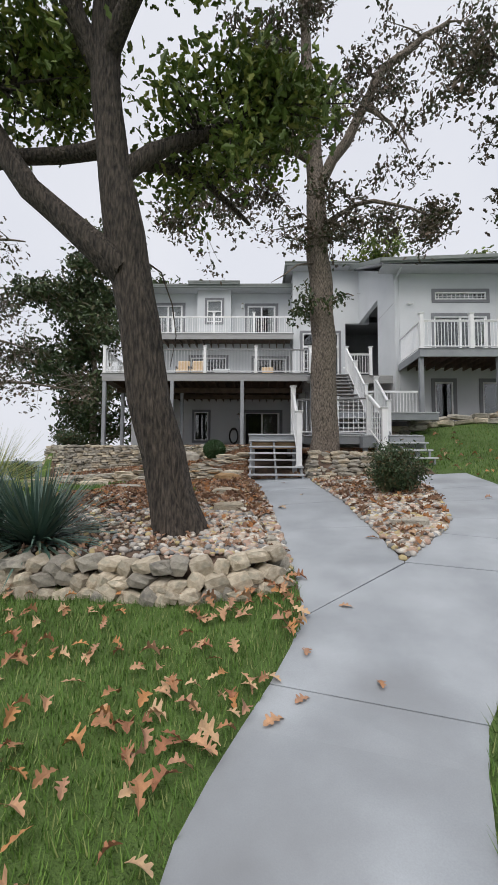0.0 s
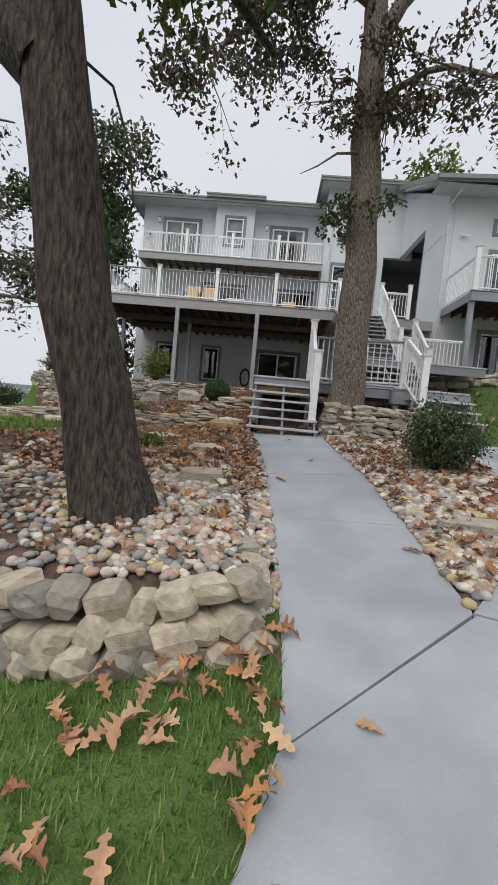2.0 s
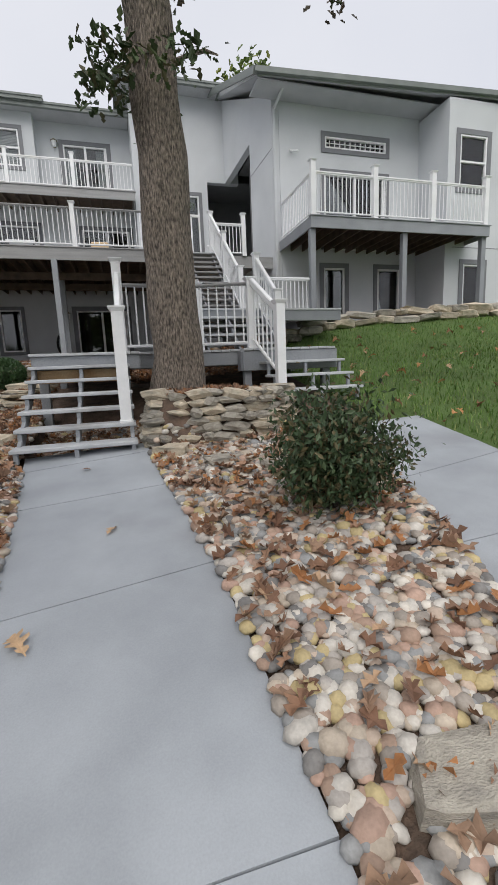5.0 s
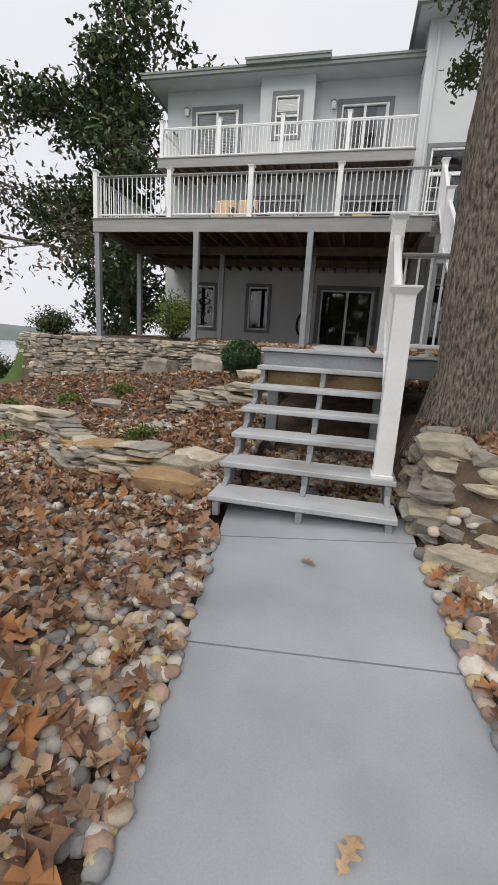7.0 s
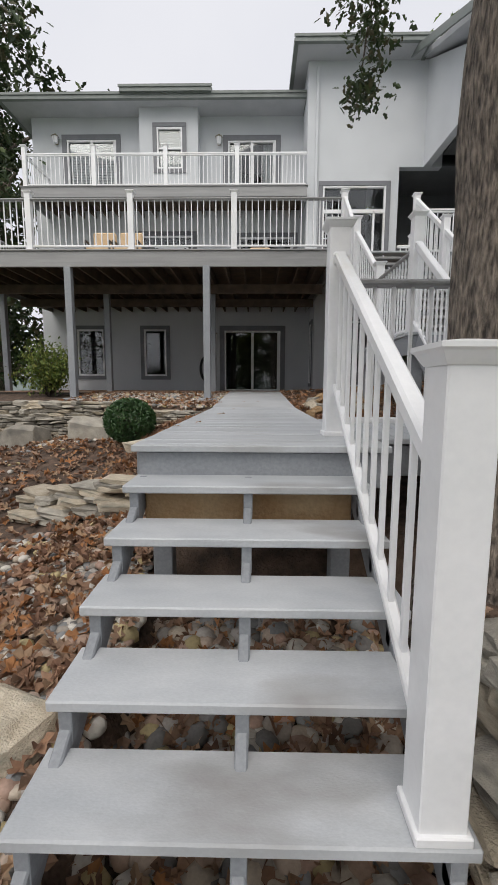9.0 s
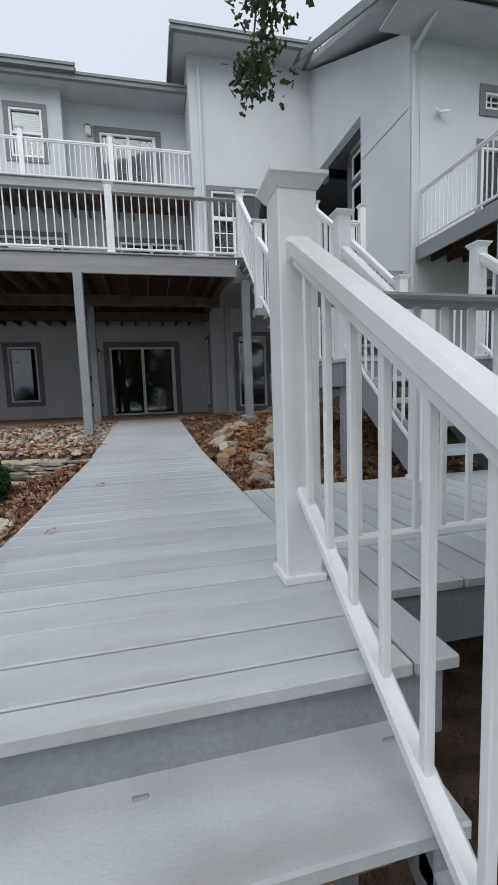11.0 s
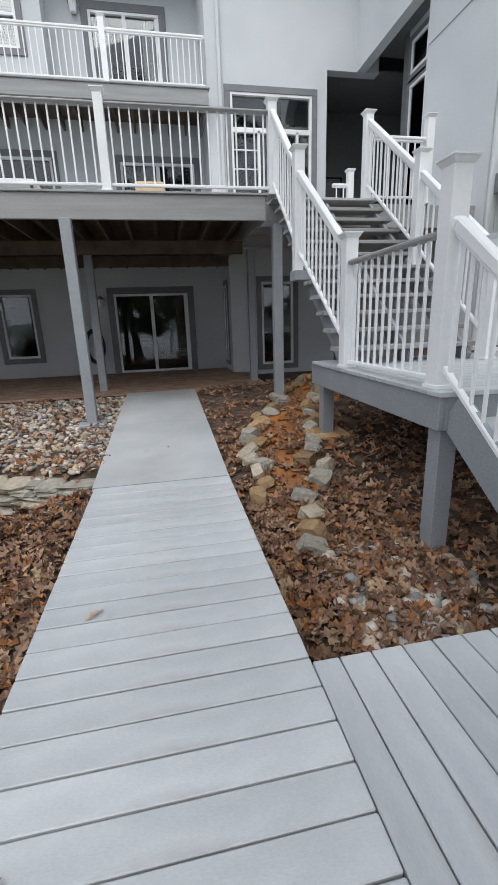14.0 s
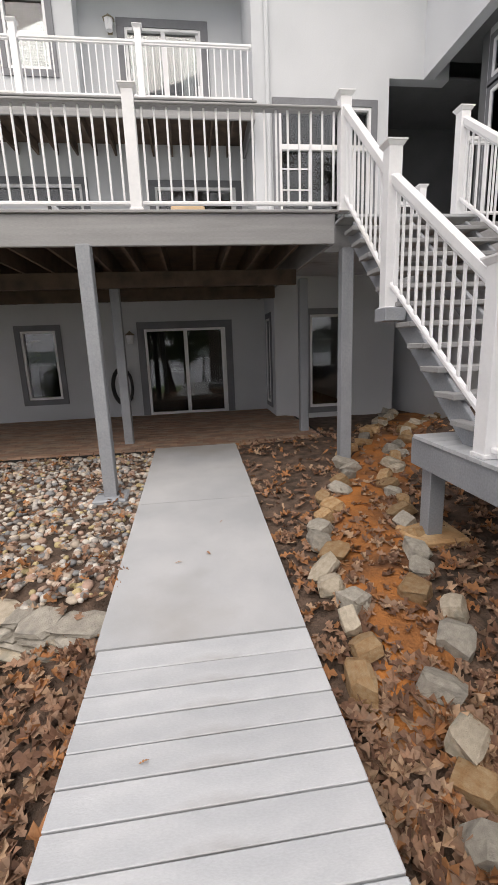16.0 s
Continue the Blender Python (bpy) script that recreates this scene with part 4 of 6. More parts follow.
SIDE_STEPS = thing("side_steps", (4.3, 10.8, 2.6), "open grey timber steps beside the curving walk", "steps")
for i in range(3):
    z, y = 2.89 + 0.2 * i, 10.5 + 0.28 * i
    put("tread", box_mesh("tread", 3.66, 4.98, y, y + 0.3, z - 0.04, z, 0.006), M_DECK, SIDE_STEPS)
    for xs_ in (3.7, 4.3, 4.88):
        box("carriage", xs_, xs_ + 0.045, y + 0.02, y + 0.07, z - 0.22, z - 0.042, M_FASCIA, SIDE_STEPS, 0.003)
side_rail = thing("railing", (3.4, 10.2, 2.9), "white stair railing beside the side steps", "railing", "balustrades")
rail_post(side_rail, 3.74, 10.62, 2.89, 1.22, 0.125)
rail_span(side_rail, (3.74, 10.62, 2.96), (3.6, 11.5, 3.56), 0.98, 0.12, cap_w=0.075, cap_h=0.08)

# ---- landing and the two upper flights ----
LZ = 4.48
LANDING = thing("landing", (4.0, 15.1, 3.4), "raised grey stair landing on square posts", "landing")
box("rim_board", 2.97, 3.02, 14.2, 16.75, LZ - 0.27, LZ - 0.035, M_FASCIA, LANDING)
box("rim_board", 3.02, 6.6, 14.2, 14.25, LZ - 0.27, LZ - 0.035, M_FASCIA, LANDING)
box("rim_board", 3.02, 6.6, 16.7, 16.75, LZ - 0.27, LZ - 0.035, M_FASCIA, LANDING)
for i in range(17):
    y0 = 14.18 + 0.148 * i
    board(LANDING, 2.95, 6.62, y0, y0 + 0.142, LZ, "x")
for x, y in ((3.1, 14.32), (3.12, 16.62), (5.0, 14.32), (5.0, 16.62)):
    box("post", x - 0.07, x + 0.07, y - 0.07, y + 0.07, 2.9, LZ - 0.036, M_FASCIA, LANDING)
    if y > 15:
        box("footing", x - 0.24, x + 0.26, y - 0.2, y + 0.2, 3.0, ground_z(x, y) + 0.07, M_RUST, LANDING, 0.02, label="rust-stained concrete footing")


def flight(parent, x0, x1, y0, y1, z0, z1, risers, plates=True):
    """A straight flight rising along +y from z0 to z1; treads overhang their stringers."""
    rise, run = (z1 - z0) / risers, (y1 - y0) / (risers - 1)
    for i in range(risers - 1):
        z, y = z0 + rise * (i + 1), y0 + run * i
        put("tread", box_mesh("tread", x0 - 0.1, x1 + 0.1, y, y + run + 0.035, z - 0.045, z, 0.006), M_DECK if not plates else M_RIM, parent)
    for xs_ in (x0 + 0.02, (x0 + x1) / 2, x1 - 0.02):
        beam("stringer", (xs_, y0 + 0.05, z0 - 0.02), (xs_, y1 + 0.1, z1 - 0.16), 0.045, 0.22, M_FASCIA, parent)


UPPER = thing("stairs", (3.9, 17.2, 4.4), "long open grey timber flight up to the main deck", "stairs")
flight(UPPER, 3.12, 4.6, 16.02, 18.62, LZ, 6.757, 12)
stair_rail = thing("railing", (3.05, 17.3, 5), "white stair railing with posts up to the main deck", "railing", "balustrades")
rail_post(stair_rail, 3.04, 15.88, LZ, 1.28)
rail_post(stair_rail, 2.98, 17.32, 5.55, 1.42)
box("bracket_block", 2.9, 3.1, 17.2, 17.44, 5.45, 5.57, M_FASCIA, stair_rail)
rail_span(stair_rail, (3.04, 15.88, LZ + 0.12), (2.98, 17.32, 5.72), 0.98, 0.1, cap_w=0.075, cap_h=0.08)
rail_span(stair_rail, (2.98, 17.32, 5.72), (2.98, 18.58, 6.86), 0.98, 0.1, cap_w=0.075, cap_h=0.08)
far_rail = thing("railing", (4.65, 17.3, 5), "white stair railing on the house side of the flight", "railing", "balustrades")
rail_post(far_rail, 4.68, 15.88, LZ, 1.28)
rail_post(far_rail, 4.66, 17.4, 5.6, 1.42)
rail_post(far_rail, 4.64, 18.95, 6.757, 1.3)
rail_post(far_rail, 5.7, 18.95, 6.757, 1.3)
rail_span(far_rail, (4.68, 15.88, LZ + 0.12), (4.66, 17.4, 5.78), 0.98, 0.1, cap_w=0.075, cap_h=0.08)
rail_span(far_rail, (4.66, 17.4, 5.78), (4.64, 18.95, 6.95), 0.98, 0.1, cap_w=0.075, cap_h=0.08)
rail_span(far_rail, (4.64, 18.95, 6.757), (5.7, 18.95, 6.757), 0.95, 0.1)
rail_post(far_rail, 5.34, 21.2, 6.757, 1.2)
rail_span(far_rail, (4.9, 21.2, 6.757), (5.34, 21.2, 6.757), 0.9, 0.1)
land_rail = thing("railing", (3.1, 15, LZ), "white balustrade with grey cap rail at the landing", "railing", "balustrades")
rail_post(land_rail, 3.06, 14.36, LZ, 1.42, 0.13)
rail_span(land_rail, (3.06, 14.36, LZ), (3.04, 15.88, LZ), 1.0, 0.06, cap=M_RIM, cap_w=0.09, cap_h=0.04)
rail_span(land_rail, (4.68, 15.95, LZ), (6.65, 15.95, LZ), 1.0, 0.1)
LOWER = thing("stairs", (4.0, 13.7, 3.5), "short grey timber flight from the low deck to the landing", "stairs")
flight(LOWER, 3.2, 4.5, 13.1, 14.2, DZ, LZ, 5, False)
for xs_ in (3.07, 4.63):
    beam("stringer", (xs_, 13.02, DZ + 0.06), (xs_, 14.19, LZ - 0.12), 0.04, 0.3, M_FASCIA, LOWER)
low_rail = thing("railing", (3.1, 13.5, 4), "white stair railing along the short flight", "railing", "balustrades")
rail_post(low_rail, 3.06, 13.08, DZ, 1.3, 0.13)
rail_span(low_rail, (3.06, 13.08, DZ + 0.12), (3.06, 14.36, LZ + 0.1), 0.98, 0.08, cap_w=0.075, cap_h=0.08)

rail_post(low_rail, 4.62, 14.36, LZ, 1.2, 0.125)
rail_post(low_rail, 4.62, 13.08, DZ, 1.2, 0.125)
rail_span(low_rail, (4.62, 13.08, DZ + 0.12), (4.62, 14.36, LZ + 0.1), 0.98, 0.08, cap_w=0.075, cap_h=0.08)

# ---- slab to the patio, patio ----
RAMP = thing("ramp", (1.1, 18, 3.5), "smooth pale concrete ramp leading to the patio", "walkway", kind="structure")
for (ya, za), (yb, zb) in (((15.69, DZ), (17.9, 3.60)), ((17.908, 3.60), (20.25, 3.70))):
    bm = bmesh.new()
    vs = add_box(bm, 0.42, 1.735, ya, yb, 0, 0.14)
    for v in vs:
        v.co.z += (za if v.co.y < (ya + yb) / 2 else zb) - 0.14
    put("panel", mesh_of(bm, "panel"), M_RAMP, RAMP)
PATIO = thing("patio", (0, 22, 3.6), "brick paved patio in the shade under the deck", "patio", kind="structure")
box("base", -6.4, 3.4, 20.27, 24.19, 3.4, 3.655, M_JOINT, PATIO, 0)
bm = bmesh.new()
for i in range(41):
    for j in range(34):
        px, py = -5.9 + i * 0.222, 20.28 + j * 0.114
        off = 0.111 * (j % 2)
        dz = random.uniform(-0.003, 0.003)
        add_box(bm, px + off, px + off + 0.214, py, py + 0.107, 3.62, 3.69 + dz)
pv = put("paver", mesh_of(bm, "paver"), material("brick_pavers", (0.8, 0.8, 0.8), (1.1, 1.1, 1.1), 3, 0.85, 0.3, 60, island=[(0.33, 0.2, 0.14), (0.4, 0.26, 0.18), (0.3, 0.2, 0.15), (0.36, 0.27, 0.2)]), PATIO)
tagged(pv, kind="stuff")

# ---- stones ----
rng = random.Random(11)
STONES = []
for k in range(9):
    bm = bmesh.new()
    add_box(bm, -0.5, 0.5, -0.5, 0.5, -0.5, 0.5)
    bmesh.ops.bevel(bm, geom=bm.edges[:], offset=rng.uniform(0.13, 0.24), segments=1, affect="EDGES")
    for v in bm.verts:
        v.co += Vector((rng.uniform(-1, 1), rng.uniform(-1, 1), rng.uniform(-1, 1))) * 0.085
        v.co.x *= 1 + 0.35 * v.co.z * rng.choice((-1, 1))
    STONES.append(mesh_of(bm, "stone"))
# rounded fieldstones: a divided cube drawn towards a ball and knocked about
COBBLES = []
for k in range(9):
    bm = bmesh.new()
    bmesh.ops.create_cube(bm, size=1.0)
    bmesh.ops.subdivide_edges(bm, edges=bm.edges[:], cuts=1, use_grid_fill=True)
    for v in bm.verts:
        v.co = v.co.lerp(v.co.normalized() * 0.58, 0.5) + Vector((rng.uniform(-1, 1), rng.uniform(-1, 1), rng.uniform(-1, 1))) * 0.055
    for v in bm.verts:
        v.co = Matrix.Rotation(0.35 * (-1) ** k, 3, "Y") @ v.co
    COBBLES.append(mesh_of(bm, "stone"))
BY_MAT = {}


def stone(parent, p, size, mat, turn=0.0, tilt=0.06, shapes=STONES):
    """One rough block; the shapes are shared."""
    key = (mat.name, rng.randrange(len(shapes)), shapes is COBBLES)
    if key not in BY_MAT:
        BY_MAT[key] = shapes[key[1]].copy()
        BY_MAT[key].materials.append(mat)
    m = Matrix.Translation(p) @ Euler((rng.uniform(-tilt, tilt), rng.uniform(-tilt, tilt), turn + rng.choice((0, math.pi)) + rng.uniform(-0.1, 0.1))).to_matrix().to_4x4() @ Matrix.Diagonal((*size, 1))
    return put("stone", BY_MAT[key], None, parent, m)


def stone_wall(label, pts, z_low, z_high, course, widths, depth, mats, name="stone_wall", lean=0.05, shapes=STONES):
    """A dry-laid wall along a line on plan; z_low and z_high are functions of (x, y)."""
    wall = thing(name, (pts[0][0], pts[0][1], z_low(*pts[0])), label, "stone wall", kind="structure")
    legs = [(Vector(a), Vector(b)) for a, b in zip(pts, pts[1:])]
    for a, b in legs:
        d = b - a
        turn = math.atan2(d.y, d.x)
        nrm = Vector((-d.y, d.x)).normalized()
        total = d.length
        tallest = max(z_high(*a) - z_low(*a), z_high(*b) - z_low(*b))
        rows = max(1, round(tallest / course))
        for r in range(rows):
            u = rng.uniform(-0.5, 0) * widths[0]
            while u < total:
                w = rng.uniform(*widths)
                q = a + d * min(1, max(0, (u + w / 2) / total))
                h = (z_high(*q) - z_low(*q)) / rows
                if h > 0.02:
                    c = q + nrm * (lean * r + rng.uniform(-0.03, 0.03))
                    rise = rng.uniform(-0.22, 0.22) * h if shapes is COBBLES else 0.0
                    stone(wall, (c.x, c.y, z_low(*q) + h * (r + 0.5) + rise), (w * rng.uniform(0.92, 1.08), depth * rng.uniform(0.8, 1.25), h * rng.uniform(0.85, 1.3 if shapes is STONES else 1.35)), rng.choice(mats), turn, 0.16 if h > 0.1 else 0.07, shapes)
                u += w
    return wall


bed_pts = [(x, bed_edge(x)) for x in (-4.6, -3.2, -1.7, -0.76, -0.14, 0.5, 0.86)]
stone_wall("low curved wall of pale rough fieldstones holding the tree bed", bed_pts, lambda x, y: ground_z(x, y - 0.1) - 0.03, lambda x, y: ground_z(x, y - 0.1) + 0.33, 0.115, (0.12, 0.23), 0.24, [M_ROCK, M_ROCK, M_ROCK, M_GREYROCK], shapes=COBBLES)
stone_wall("low curved wall of pale rough fieldstones holding the tree bed", [(0.86, 4.55), (0.84, 4.95)], lambda x, y: pave_z(x, y) - 0.03, lambda x, y: pave_z(x, y) + 0.24, 0.11, (0.12, 0.2), 0.17, [M_ROCK, M_GREYROCK], shapes=COBBLES)
stone_wall("dry-stacked grey ledge stone wall beside the front steps", [(1.9, 10.4), (1.92, 9.62), (2.5, 9.5), (3.15, 9.5), (3.55, 9.9), (3.62, 10.5)][::-1], lambda x, y: pave_z(x, y) - 0.05, lambda x, y: 2.98, 0.09, (0.13, 0.32), 0.3, [M_GREYROCK, M_GREYROCK, M_ROCK], lean=-0.02, shapes=COBBLES)
stone_wall("long dry-stacked ledge stone terrace wall below the patio", [(-8.0, 17.6), (-6.9, 17.2), (-1.6, 17.2), (-1.2, 16.6), (0.3, 16.05)], lambda x, y: ground_z(x, min(y, 17.1) - 0.3) - 0.05, lambda x, y: 3.52 if x < -1.1 else 3.4, 0.11, (0.16, 0.42), 0.35, [M_GREYROCK, M_ROCK, M_GREYROCK], lean=0.015)
stone_wall("low ledge stone edging under the wing windows", [(5.4, 15.4), (16.8, 15.4)], lambda x, y: ground_z(x, y) - 0.02, lambda x, y: ground_z(x, y) + 0.36, 0.18, (0.3, 0.9), 0.5, [M_ROCK, M_GREYROCK])
stone_wall("small stacked tan ledge stones stepping up the bed", [(-1.9, 11.0), (-1.1, 10.3), (-0.35, 10.15)], lambda x, y: ground_z(x, y) - 0.03, lambda x, y: ground_z(x, y) + 0.28, 0.045, (0.16, 0.4), 0.28, [M_ROCK, M_RUST, M_GREYROCK], lean=0.03)
stone_wall("small stacked tan ledge stones stepping up the bed", [(-1.3, 13.2), (-0.2, 12.6), (0.3, 12.6)], lambda x, y: ground_z(x, y) - 0.03, lambda x, y: ground_z(x, y) + 0.28, 0.06, (0.25, 0.5), 0.3, [M_ROCK, M_GREYROCK], lean=0.03)
stone_wall("small stacked tan ledge stones stepping up the bed", [(-6.0, 12.6), (-4.0, 12.2), (-2.2, 11.6)], lambda x, y: ground_z(x, y) - 0.03, lambda x, y: ground_z(x, y) + 0.3, 0.075, (0.3, 0.6), 0.3, [M_ROCK, M_GREYROCK], lean=0.03)
ROCKS = [(0.0, 9.95, 0.62, 0.3, 0.2, M_RUST), (-0.05, 10.25, 0.4, 0.26, 0.2, M_ROCK), (0.1, 10.4, 0.38, 0.28, 0.18, M_ROCK), (-0.75, 8.6, 0.55, 0.4, 0.13, M_GREYROCK), (-2.0, 9.4, 0.7, 0.4, 0.12, M_GREYROCK), (0.15, 7.2, 0.42, 0.25, 0.14, M_ROCK), (0.3, 6.2, 0.4, 0.22, 0.14, M_ROCK), (-0.1, 8.0, 0.4, 0.3, 0.1, M_GREYROCK),
         (2.62, 5.85, 0.42, 0.26, 0.12, M_GREYROCK), (2.05, 9.3, 0.32, 0.22, 0.14, M_ROCK), (2.45, 8.9, 0.36, 0.22, 0.1, M_GREYROCK), (2.9, 8.6, 0.3, 0.24, 0.1, M_GREYROCK), (-3.3, 10.6, 0.6, 0.4, 0.15, M_ROCK), (-2.6, 13.5, 0.6, 0.4, 0.14, M_GREYROCK), (-1.0, 12.0, 0.4, 0.3, 0.1, M_GREYROCK), (0.2, 12.0, 0.35, 0.25, 0.1, M_ROCK), (-0.4, 14.6, 0.5, 0.35, 0.2, M_ROCK), (-1.9, 16.6, 0.8, 0.4, 0.5, M_GREYROCK), (-3.2, 16.7, 0.7, 0.4, 0.5, M_GREYROCK)]
for x, y, a, b, c, mt in ROCKS:
    o = stone(None, (x, y, ground_z(x, y) + c * 0.3), (a, b, c), mt, rng.uniform(-0.6, 0.6))
    o.name = "boulder"
    tagged(o, "flat weathered garden boulder lying among river stones", "boulder", "boulders of the bed")
# two lines of stained stones along the run-off beside the ramp, rusty soil between them
RUN_L = [(1.94, 15.3), (2.1, 16.1), (2.25, 16.75), (2.5, 17.6), (2.93, 18.4), (3.65, 19.6), (5.8, 23.0)]
RUN_R = [(2.1, 14.5), (2.36, 14.9), (2.57, 15.45), (2.71, 15.9), (2.86, 16.4), (3.12, 17.1), (3.36, 18.0), (4.4, 19.6), (6.4, 22.0)]
bm = bmesh.new()
prev = None
for i in range(45):
    y = 14.9 + 0.175 * i
    xl = float(np.interp(y, [p[1] for p in RUN_L], [p[0] for p in RUN_L])) - 0.02 + 0.1 * noise.noise((y * 2.3, 0, 5))
    xr = float(np.interp(y, [p[1] for p in RUN_R], [p[0] for p in RUN_R])) + 0.15 * noise.noise((y * 2.1, 4, 1)) + 0.45 * smooth_step(16.5, 18.5, y)
    row = [bm.verts.new((xl + (xr - xl) * k / 8, y, ground_z(xl + (xr - xl) * k / 8, y) + (0.028 if 0 < k < 8 else -0.02))) for k in range(9)]
    if prev:
        for k in range(8):
            bm.faces.new((prev[k], prev[k + 1], row[k + 1], row[k]))
    prev = row
tagged(put("run_off_soil", mesh_of(bm, "run_off_soil", True), M_RUSTSOIL), "rust-orange stained soil in the run-off between edging stones", "soil", kind="structure")
for line in (RUN_L, RUN_R):
    run = thing("stone_edging", (*line[0], 3.2), "rust-stained edging stones along a leaf-filled run-off", "edging stones", kind="structure")
    for (xa, ya), (xb, yb) in zip(line, line[1:]):
        k = max(1, int(math.hypot(xb - xa, yb - ya) / 0.2))
        for i in range(k):
            x, y = xa + (xb - xa) * i / k + rng.uniform(-0.12, 0.12), ya + (yb - ya) * i / k
            stone(run, (x, y, ground_z(x, y) + 0.05), (rng.uniform(0.15, 0.3), rng.uniform(0.12, 0.22), rng.uniform(0.1, 0.17)), rng.choice([M_RUST, M_RUST, M_ROCK, M_GREYROCK]), rng.uniform(-1.5, 1.5), 0.35, COBBLES if rng.random() < 0.5 else STONES)


def scatter_mesh(name, proto_v, proto_f, places, mat, label, category, smooth=True):
    """One joined mesh of many small copies; places: rows of a 3 x 4 matrix each."""
    pv_, nf = np.array(proto_v, dtype=float), len(proto_v)
    vs, fs = [], []
    for i, m in enumerate(places):
        m = np.array(m)[:3]
        vs.append(pv_ @ m[:, :3].T + m[:, 3])
        fs.extend([tuple(q + i * nf for q in f) for f in proto_f])
    me = bpy.data.meshes.new(name)
    me.from_pydata(np.concatenate(vs).tolist(), [], fs)
    if smooth:
        me.polygons.foreach_set("use_smooth", [True] * len(me.polygons))
    me.update()
    return tagged(put(name, me, mat), label, category, kind="stuff")


bm = bmesh.new()
bmesh.ops.create_cube(bm, size=1.0)
bmesh.ops.subdivide_edges(bm, edges=bm.edges[:], cuts=1, use_grid_fill=True)
for v in bm.verts:
    v.co = v.co.normalized() * 0.5
bm.verts.index_update()
PEB_V, PEB_F = [tuple(v.co) for v in bm.verts], [tuple(v.index for v in f.verts) for f in bm.faces]
bm.free()


def pebbles(n, x0, x1, y0, y1, dens, size=(0.038, 0.082)):
    out = []
    while n > 0:
        n -= 1
        x, y = rng.uniform(x0, x1), rng.uniform(y0, y1)
        if zone(x, y) != "bed" or rng.random() > dens(x, y):
            continue
        if -0.1 < x < 5.0 and 11.3 < y < 13.2 and x > 0.44:
            continue
        s = rng.uniform(*size) * (1.25 if rng.random() < 0.12 else 1)
        m = Matrix.Translation((x, y, ground_z(x, y) + s * 0.2)) @ Euler((rng.uniform(-0.4, 0.4), rng.uniform(-0.4, 0.4), rng.uniform(0, 6.3))).to_matrix().to_4x4() @ Matrix.Diagonal((s * rng.uniform(0.9, 1.4), s, s * rng.uniform(0.55, 0.85), 1))
        out.append(m)
    return out


near_edge = lambda x, y: max(0.25, 1 - 0.55 * max(0.0, float(np.interp(y, *EDGE_L)) - x - 0.4))
beds = pebbles(11500, -1.9, 1.05, 4.5, 9.6, near_edge)
beds += pebbles(7800, 1.7, 3.75, 4.7, 9.5, lambda x, y: 1.0, (0.048, 0.092))
beds += pebbles(6500, -2.6, 0.55, 9.6, 12.5, lambda x, y: 0.4 if x < -0.4 else 1.0)
beds += pebbles(700, 0.45, 1.8, 9.8, 11.3, lambda x, y: 1.0, (0.06, 0.13))
beds += pebbles(3200, -3.0, 0.42, 16.3, 20.2, lambda x, y: 1.0)
beds += pebbles(430, 2.2, 3.2, 13.25, 14.5, lambda x, y: 0.9, (0.05, 0.1))
beds += pebbles(600, -6.0, -2.0, 9.0, 17.0, lambda x, y: 0.6)
scatter_mesh("river_stones", PEB_V, PEB_F, beds, M_PEBBLE, "rounded river stones in tan, pink and grey", "river stones")


# ---- fallen leaves ----
def oak_leaf():
    half = [(0.0, 0.015), (0.1, 0.03), (0.16, 0.14), (0.24, 0.16), (0.28, 0.07), (0.36, 0.09), (0.42, 0.27), (0.5, 0.3), (0.55, 0.12), (0.62, 0.1), (0.68, 0.24), (0.76, 0.25), (0.8, 0.1), (0.88, 0.12), (0.95, 0.08), (1.0, 0.0)]
    v, f = [], []
    for t, w in half:
        z = 0.10 * math.sin(t * 3) - 0.03
        v += [(t - 0.5, -w, z + 0.9 * w * t), (t - 0.5, 0, z), (t - 0.5, w * 0.9, z + 0.25 * w - 0.5 * w * (t - 0.4))]
    for i in range(len(half) - 1):
        a, b = 3 * i, 3 * i + 3
        f += [(a, b, b + 1, a + 1), (a + 1, b + 1, b + 2, a + 2)]
    return v, f


def plain_leaf():
    ring = [(-0.5, 0, 0.0), (-0.3, -0.2, 0.08), (-0.12, -0.12, 0.02), (0.08, -0.36, 0.16), (0.2, -0.16, 0.06), (0.38, -0.2, 0.12), (0.5, 0.02, 0.0), (0.3, 0.2, 0.1), (0.16, 0.12, 0.02), (-0.02, 0.34, -0.02), (-0.16, 0.12, 0.04), (-0.34, 0.18, 0.1)]
    return ring + [(0, 0, -0.02)], [(k, (k + 1) % 12, 12) for k in range(12)]


def flat_places(n, x0, x1, y0, y1, size, ok, lift=0.025, tilt=0.35, zf=None):
    out = []
    for _ in range(n):
        x, y = rng.uniform(x0, x1), rng.uniform(y0, y1)
        if not ok(x, y):
            continue
        s = rng.uniform(*size)
        z = (zf or ground_z)(x, y) + lift
        out.append(Matrix.Translation((x, y, z)) @ Euler((rng.uniform(-tilt, tilt), rng.uniform(-tilt, tilt), rng.uniform(0, 6.3))).to_matrix().to_4x4() @ Matrix.Diagonal((s, s, s * rng.uniform(0.5, 3.2), 1)))
    return out


lv, lf = oak_leaf()


def lawn_patch(x, y):
    e = float(np.interp(y, *EDGE_L)) - x
    return zone(x, y) == "lawn" and rng.random() < (0.75 if e < 0.9 and y > 1.5 else 0.28) * (0.35 + max(0, noise.noise((x * 1.6, y * 1.6, 3)) + 0.35))


